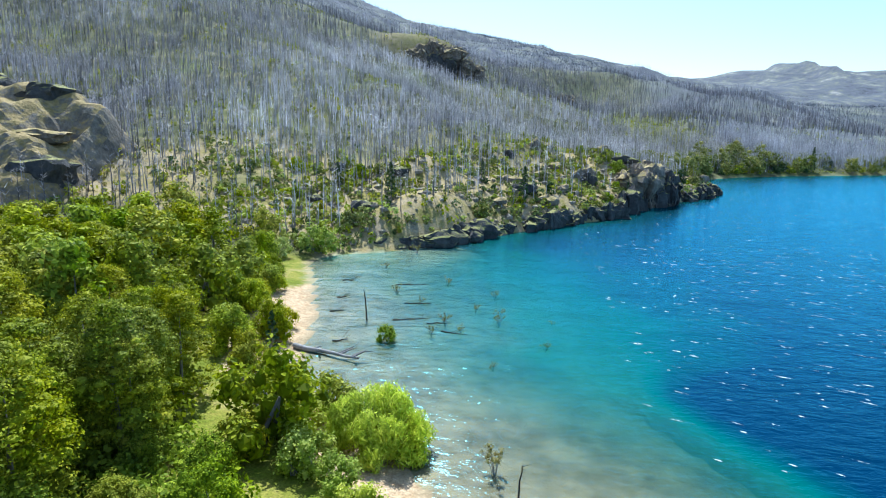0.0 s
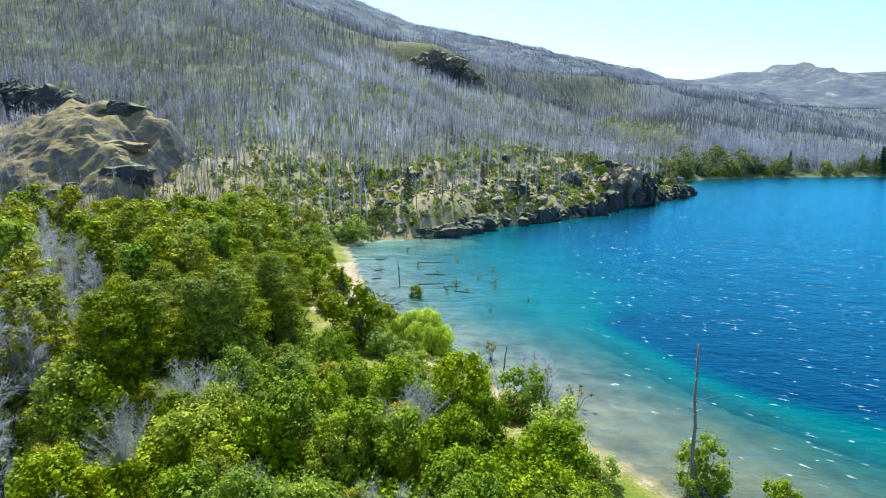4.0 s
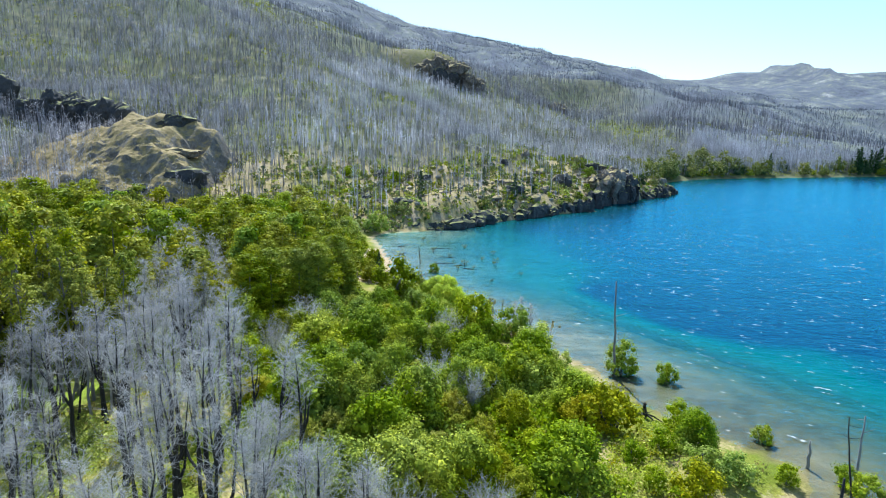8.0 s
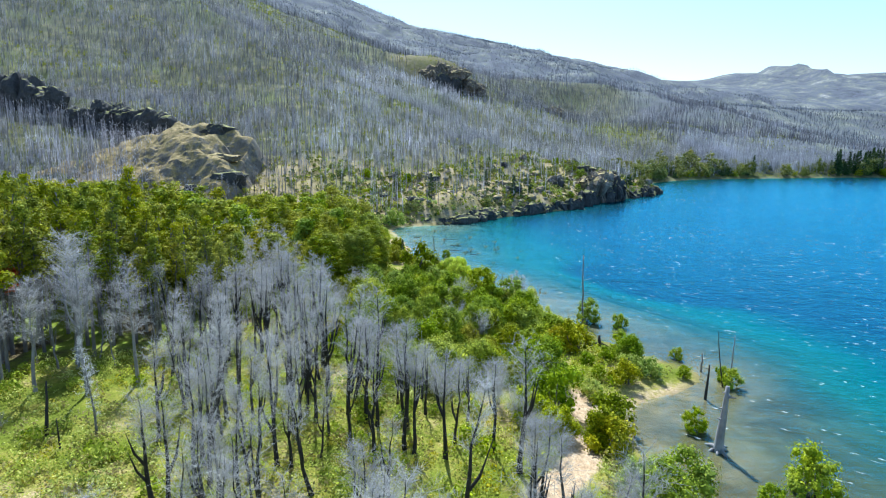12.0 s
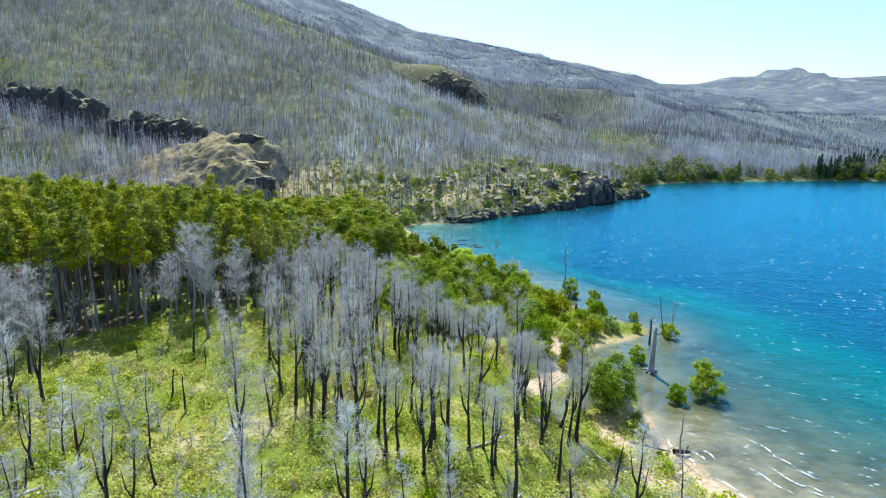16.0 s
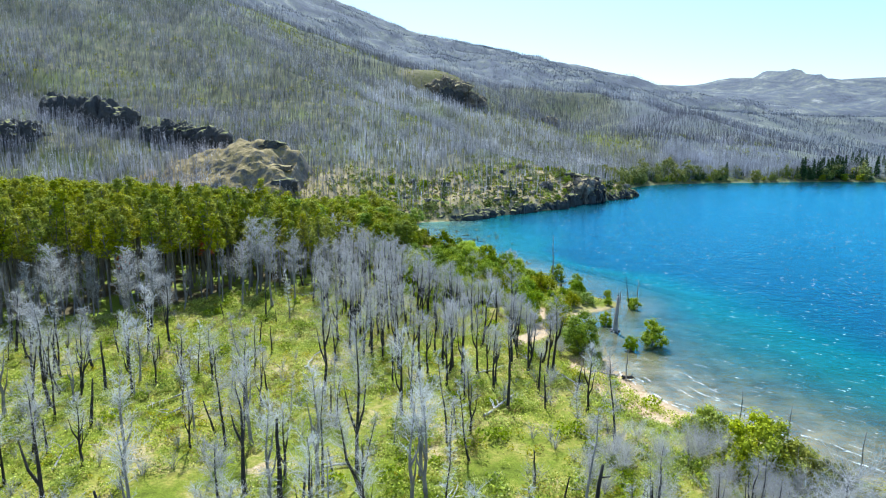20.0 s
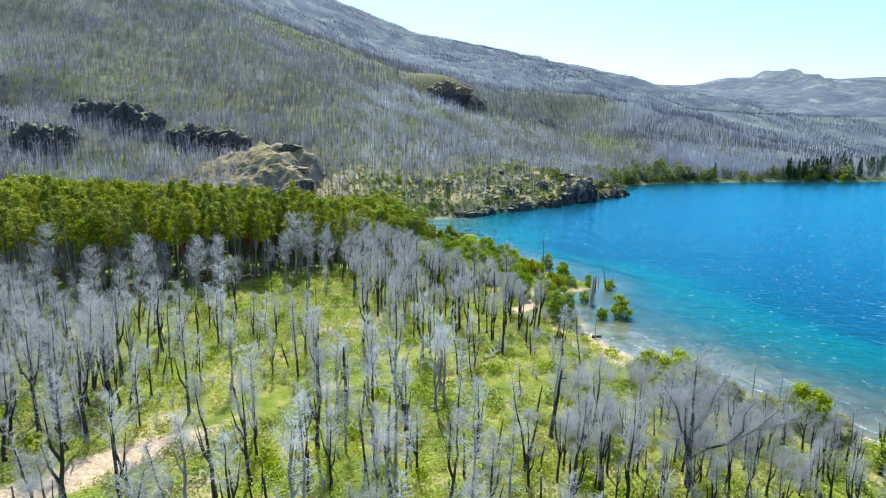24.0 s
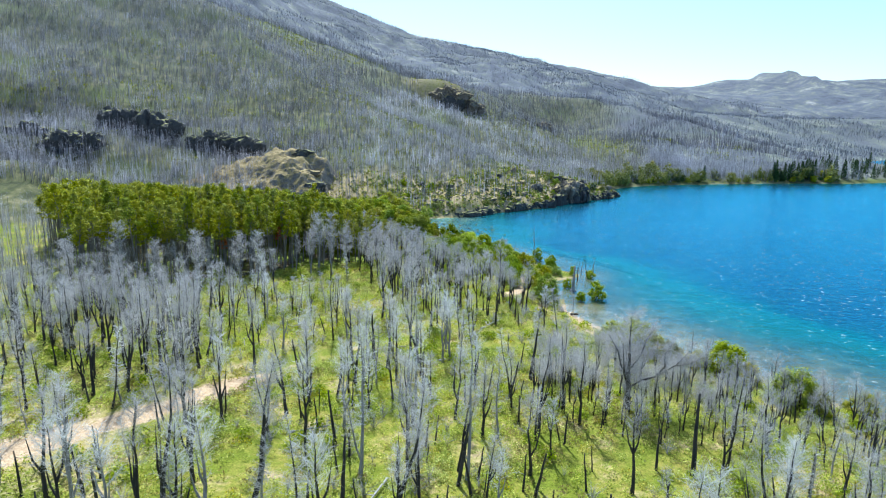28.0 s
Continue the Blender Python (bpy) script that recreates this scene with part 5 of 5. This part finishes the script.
def clumps(name, places, seed, low, high, leaf, label, leaves=9, grain=0.10):
    r = np.random.default_rng(seed)
    s = r.uniform(low, high, len(places))
    c = np.column_stack([places, height(places[:, 0], places[:, 1]) + s * 0.35])
    v, f = [], []
    at = unit(r.normal(size=(len(c), leaves, 3)) + (0, 0, 0.5)) * s[:, None, None] * r.uniform(0.5, 1.0, (len(c), leaves, 1)) * (1, 1, 0.75)
    nor = unit(at + 0.5 * r.normal(size=at.shape))
    a = unit(np.cross(nor, r.normal(size=at.shape)))
    b = np.cross(nor, a)
    w = (grain + grain * s[:, None, None]) * r.uniform(0.7, 1.4, (len(c), leaves, 1))
    p = c[:, None] + at
    q = np.stack([p - a * w, p + b * w * 0.7, p + a * w, p - b * w * 0.7], 2).reshape(-1, 3)
    k = np.arange(len(c) * leaves)[:, None] * 4
    tagged(new(name, build_mesh(name, q, np.vstack([k + (0, 1, 2), k + (0, 2, 3)]), leaf)), label, "undergrowth", kind="stuff")


def hill_inside(x, y, margin):
    d, _ = to_line(x, y, HILL, True)
    return inside(x, y, HILL) & (d > margin)


def thick(x, y, r, seed, size=26.0, even=0.72, swing=1.1):
    return r.random(len(x)) < np.clip(even + swing * fbm(x, y, size, 3, seed), 0.04, 1)


COAST = np.array([(-30, 100)] + SHORE_CLIFF, float)
off_crag = lambda x, y: ((x + 78) / 24) ** 2 + ((y - 472) / 14) ** 2 > 1
off_dome = lambda x, y: ((x + 98) / 19) ** 2 + ((y - 107) / 14) ** 2 > 1
coast_share = lambda x, y: 0.30 + 0.70 * smooth(to_line(x, y, COAST)[0], 22, 75)
slope_spots = lambda n, box, seed, lo, hi: scatter(n, box, seed, lambda x, y, r: (x + 0.25 * (y - 150) + 30 * fbm(x, y, 40, 3, 95) > lo) & (x + 0.25 * (y - 150) + 30 * fbm(x, y, 40, 3, 95) < hi) & hill_inside(x, y, 6) & off_dome(x, y) & thick(x, y, r, 90, 26.0, 0.84, 0.9) & (r.random(len(x)) < coast_share(x, y)))
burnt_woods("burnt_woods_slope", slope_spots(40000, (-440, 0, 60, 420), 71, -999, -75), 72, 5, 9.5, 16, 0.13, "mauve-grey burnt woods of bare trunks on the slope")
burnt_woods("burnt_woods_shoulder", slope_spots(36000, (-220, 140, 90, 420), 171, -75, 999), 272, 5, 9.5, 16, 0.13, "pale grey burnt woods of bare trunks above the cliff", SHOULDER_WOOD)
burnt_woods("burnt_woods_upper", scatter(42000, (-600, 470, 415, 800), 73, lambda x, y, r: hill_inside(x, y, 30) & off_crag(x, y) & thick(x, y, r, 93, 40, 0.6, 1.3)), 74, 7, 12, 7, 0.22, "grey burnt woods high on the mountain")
burnt_woods("burnt_woods_far", scatter(85000, (-1100, 1000, 780, 2650), 75, lambda x, y, r: hill_inside(x, y, 40) & thick(x, y, r, 97, 120, 0.5, 1.6)), 76, 5.5, 10, 2, 0.5, "far burnt woods on the mountainside", HAZED_WOOD)
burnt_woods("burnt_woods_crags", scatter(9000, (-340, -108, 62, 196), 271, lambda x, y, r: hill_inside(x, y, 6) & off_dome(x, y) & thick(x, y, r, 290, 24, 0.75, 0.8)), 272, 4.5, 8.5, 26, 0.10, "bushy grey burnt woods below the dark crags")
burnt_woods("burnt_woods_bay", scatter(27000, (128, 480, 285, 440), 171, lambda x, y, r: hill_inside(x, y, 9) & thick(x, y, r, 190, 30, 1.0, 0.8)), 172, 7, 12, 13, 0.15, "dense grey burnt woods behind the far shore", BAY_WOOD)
burnt_woods("burnt_woods_west", scatter(5200, (-260, -88, -100, 60), 371, lambda x, y, r: ~inside(x, y, np.array(FOREST, float)) & ~hill_inside(x, y, 6) & (x < -92 - 0.5 * (y + 60)) & thick(x, y, r, 390, 24, 0.6, 1.0)), 372, 7, 12, 26, 0.10, "grey burnt woods beside the green forest")
bank_band = lambda x, y, r, near: r.random(len(x)) < 1.0 - 0.96 * smooth(to_line(x, y, COAST)[0], near, 70)
for k, (leaf, count, seed, low, high, size, lab) in enumerate(((LEAF_DULL, 10000, 101, 0.5, 1.6, 13, "olive bushes between the burnt trees"), (LEAF_FOREST, 9000, 121, 0.5, 1.9, 11, "green bushes on the steep bank"),
                                                               (LEAF_HERB, 9500, 141, 0.4, 1.2, 15, "bright green regrowth on the steep bank"), (LEAF_PINE, 2400, 161, 0.6, 1.5, 9, "dark green bushes on the steep bank"))):
    clumps(("olive_bushes", "green_bushes", "bank_regrowth", "dark_bushes")[k], scatter(count, (-110, 90, 92, 290), 77 + 20 * k, lambda x, y, r: hill_inside(x, y, 1.2) & off_dome(x, y) & thick(x, y, r, seed, size, 0.22, 1.6) & bank_band(x, y, r, 18)),
           78 + 20 * k, low, high, leaf, lab, 24, 0.15)
clumps("slope_greens", scatter(30000, (-330, 260, 84, 560), 79, lambda x, y, r: hill_inside(x, y, 3) & thick(x, y, r, 104, 34, 0.16, 1.7)), 80, 0.6, 1.7, LEAF_GOLD, "yellow-green regrowth between the burnt trees", 12, 0.16)
clumps("dome_grass", scatter(3600, (-140, -78, 86, 126), 179, lambda x, y, r: hill_inside(x, y, 3) & ~off_dome(x, y) & thick(x, y, r, 144, 8, 0.35, 1.5)), 180, 0.25, 0.7, LEAF_OCHRE, "ochre grass tufts on the rocky dome", 12, 0.12)
open_ground = lambda x, y: (land(x, y) > 2.2) & ~hill_inside(x, y, 0) & ~inside(x, y, np.array(FOREST, float)) & ~inside(x, y, np.array(SHRUBS, float)) & (to_line(x, y, ROAD)[0] + 3.2 * fbm(x, y, 9, 3, 61) > 2.8) & (to_line(x, y, TRACK)[0] > 2)
clumps("meadow_herbs", scatter(25000, (-95, 68, -137, 5), 81, lambda x, y, r: open_ground(x, y) & thick(x, y, r, 107, 9, 0.6, 1.6)), 82, 0.3, 1.0, LEAF_HERB, "bright green undergrowth of the meadow", 22, 0.058)
clumps("meadow_bushes", scatter(10500, (-95, 68, -137, 5), 187, lambda x, y, r: open_ground(x, y) & thick(x, y, r, 117, 7, 0.3, 1.8)), 188, 0.55, 1.3, LEAF_HERB, "knee-high bright green bushes of the meadow", 64, 0.05)
clumps("meadow_ochre_herbs", scatter(9000, (-95, 60, -135, 5), 383, lambda x, y, r: open_ground(x, y) & thick(x, y, r, 311, 10, 0.3, 1.8)), 384, 0.35, 1.0, LEAF_OCHRE, "ochre bushes and dry herbs of the meadow", 30, 0.066)
clumps("meadow_dry_herbs", scatter(7000, (-95, 60, -135, 5), 83, lambda x, y, r: open_ground(x, y) & thick(x, y, r, 111, 14, 0.4, 1.5)), 84, 0.3, 0.9, LEAF_GOLD, "yellowish undergrowth of the meadow", 24, 0.066)
shrub_zone = lambda x, y: inside(x, y, np.array(SHRUBS, float)) & (land(x, y) > 1.5)
clumps("shrub_understory", scatter(3400, (-33, 12, -20, 46), 185, lambda x, y, r: shrub_zone(x, y)), 186, 0.6, 1.5, LEAF_SHRUB, "low green growth under the rounded shrubs", 60, 0.07)
clumps("forest_understory", scatter(2400, (-66, -18, 0, 82), 285, lambda x, y, r: inside(x, y, np.array(FOREST, float)) & (land(x, y) > 2.5)), 286, 0.9, 2.0, LEAF_FOREST, "leafy young growth under the broad beeches", 64, 0.075)
clumps("meadow_shrubs", scatter(1500, (-95, 60, -135, 0), 85, lambda x, y, r: open_ground(x, y) & thick(x, y, r, 115, 12, 0.3, 1.5)), 86, 0.8, 1.5, LEAF_SHRUB, "low green shrubs of the meadow", 120, 0.07)


def far_shore():
    r = np.random.default_rng(91)
    round_tree = [shrub(500 + k, 13.0, 9.6, (LEAF_DULL, LEAF_FOREST, LEAF_PINE, LEAF_DULL)[k], "round green tree on the far shore", "far_tree", "trees on the far shore", 0.5, 30, 0, 16) for k in range(4)]
    for o in round_tree:
        o["category"] = "tree"
    pts = np.array(SHORE_FAR[:8], float)
    run = np.r_[0, np.cumsum(np.hypot(*np.diff(pts, axis=0).T))]
    places = []
    for s in np.arange(18, run[-1] - 4, 4.8):
        x, y = np.interp(s, run, pts[:, 0]), np.interp(s, run, pts[:, 1])
        for off in (5, 13, 22):
            if r.random() < np.interp(s, [18, 60, 130, 150, 165, 215, 235], [0.9, 0.9, 0.85, 0.55, 0.45, 0.5, 0.7]) * (1.0 if off < 20 else 0.5):
                places.append((x - 0.55 * (off + r.uniform(-3, 3)), y + 0.85 * (off + r.uniform(-3, 3))))
    places = np.array(places)
    stand(round_tree, places, r.uniform(0.6, 1.15, len(places)) * np.interp(places[:, 0], [60, 85, 130, 165, 200, 260, 340], [0.7, 1.05, 1.15, 1.0, 0.75, 1.1, 1.3]), 92)
    pine = [conifer(510 + k, 13.0, LEAF_PINE, "dark pointed conifer on the far shore", 0.46) for k in range(3)]
    spots_far = np.array([(163, 368)] + [(x, y) for x, y in zip(r.uniform(225, 368, 90), r.uniform(0, 1, 90))], float)
    for k in range(1, len(spots_far)):
        x = spots_far[k, 0]
        spots_far[k, 1] = np.interp(x, [204, 250, 300, 352], [379, 400, 411, 440]) + 6 + 46 * spots_far[k, 1] * smooth(x, 240, 300)
    stand(pine, spots_far, r.uniform(0.7, 1.25, len(spots_far)), 93)
    knoll = np.array([(66, 300), (70, 306), (60, 309), (64, 316), (74, 312), (54, 303)])
    stand([copy_thing(round_tree[0], round_tree[0].matrix_basis.copy())], knoll + (0, 8), r.uniform(0.7, 1.0, 6), 94)
    cape = np.array([(52, 206), (56, 210), (60, 215), (58, 221), (64, 220), (66, 226), (62, 229), (68, 232), (70, 240), (66, 238), (60, 236), (68, 248), (64, 256), (70, 268), (66, 274), (75, 285), (54, 214)], float)
    stand([copy_thing(o, o.matrix_basis.copy()) for o in round_tree[1:3]], cape + (-3, 2), r.uniform(0.28, 0.55, len(cape)), 96)
    dark = conifer(520, 8.0, LEAF_PINE, "dark green young conifer above the cliff", 0.5, "young_conifer")
    stand([dark], np.array([(-26, 118), (0.5, 140), (-22, 49.5), (-80, 82), (30, 176), (-40, 128), (-10, 150)]), [1.0, 0.95, 0.6, 0.8, 0.6, 0.7, 0.6], 95)


far_shore()


# ---- foam and painted sparkle ----
def surf():
    r = np.random.default_rng(95)
    pts = np.array(SHORE_SOUTH[6:14], float)
    run = np.r_[0, np.cumsum(np.hypot(*np.diff(pts, axis=0).T))]
    v, f = [], []

    def streak(s0, s1, off, wide):
        s = np.linspace(s0, s1, 9)
        x, y = np.interp(s, run, pts[:, 0]), np.interp(s, run, pts[:, 1])
        dx, dy = np.gradient(x), np.gradient(y)
        l = np.hypot(dx, dy)
        nx, ny = dy / l, -dx / l
        o = off + 0.25 * np.sin(s * 1.3)
        w = wide * np.sin(np.linspace(0.05, 3.09, 9))
        b = sum(len(q) for q in v)
        v.append(np.column_stack([np.r_[x + nx * o, x + nx * (o + w)], np.r_[y + ny * o, y + ny * (o + w)], np.full(18, 0.05)]))
        i = np.arange(8)
        f.append(np.stack([b + i, b + i + 1, b + i + 10, b + i + 9], -1))

    for off, wide in ((-0.1, 0.4), (0.7, 0.3), (1.8, 0.34), (3.2, 0.26), (5.0, 0.22), (7.2, 0.2), (9.5, 0.18)):
        for s in np.arange(4, run[-1] - 10, 7):
            if r.random() < 0.72:
                s0 = s + r.uniform(0, 3)
                streak(s0, s0 + r.uniform(3, 9) * (1.2 if off < 1 else 0.7), off + r.uniform(-0.3, 0.3), wide)
    tagged(new("surf", build_mesh("surf", np.vstack(v), np.vstack(f), FOAM)), "white foam of small breaking waves on the beach", "foam", kind="stuff")
    # small white crests out on the lake, with flecks painted as sun sparkle
    n = 21000
    x, y = r.uniform(10, 330, n), -80 + 480 * r.random(n) ** 1.3
    k = (land(x, y) < -2.5) & (r.random(n) < np.clip(0.62 + 0.9 * fbm(x, y, 45, 2, 69), 0.1, 1))
    x, y = x[k], y[k]
    a = radians(28) + r.normal(0, 0.12, len(x))
    l, w = r.uniform(0.2, 0.75, len(x)) * r.choice([0.6, 1.0, 1.9], len(x), p=[0.55, 0.35, 0.10]), r.uniform(0.035, 0.10, len(x))
    c, s = np.cos(a), -np.sin(a)
    q = np.stack([np.column_stack([x - c * l, y - s * l, 0 * x + 0.06]), np.column_stack([x - s * w, y + c * w, 0 * x + 0.06]), np.column_stack([x + c * l, y + s * l, 0 * x + 0.06]), np.column_stack([x + s * w, y - c * w, 0 * x + 0.06])], 1).reshape(-1, 3)
    tagged(new("wave_crests", build_mesh("wave_crests", q, np.arange(len(q)).reshape(-1, 4), FOAM)), "small white wave crests and painted sun sparkles on the windy lake", "foam", kind="stuff")


surf()
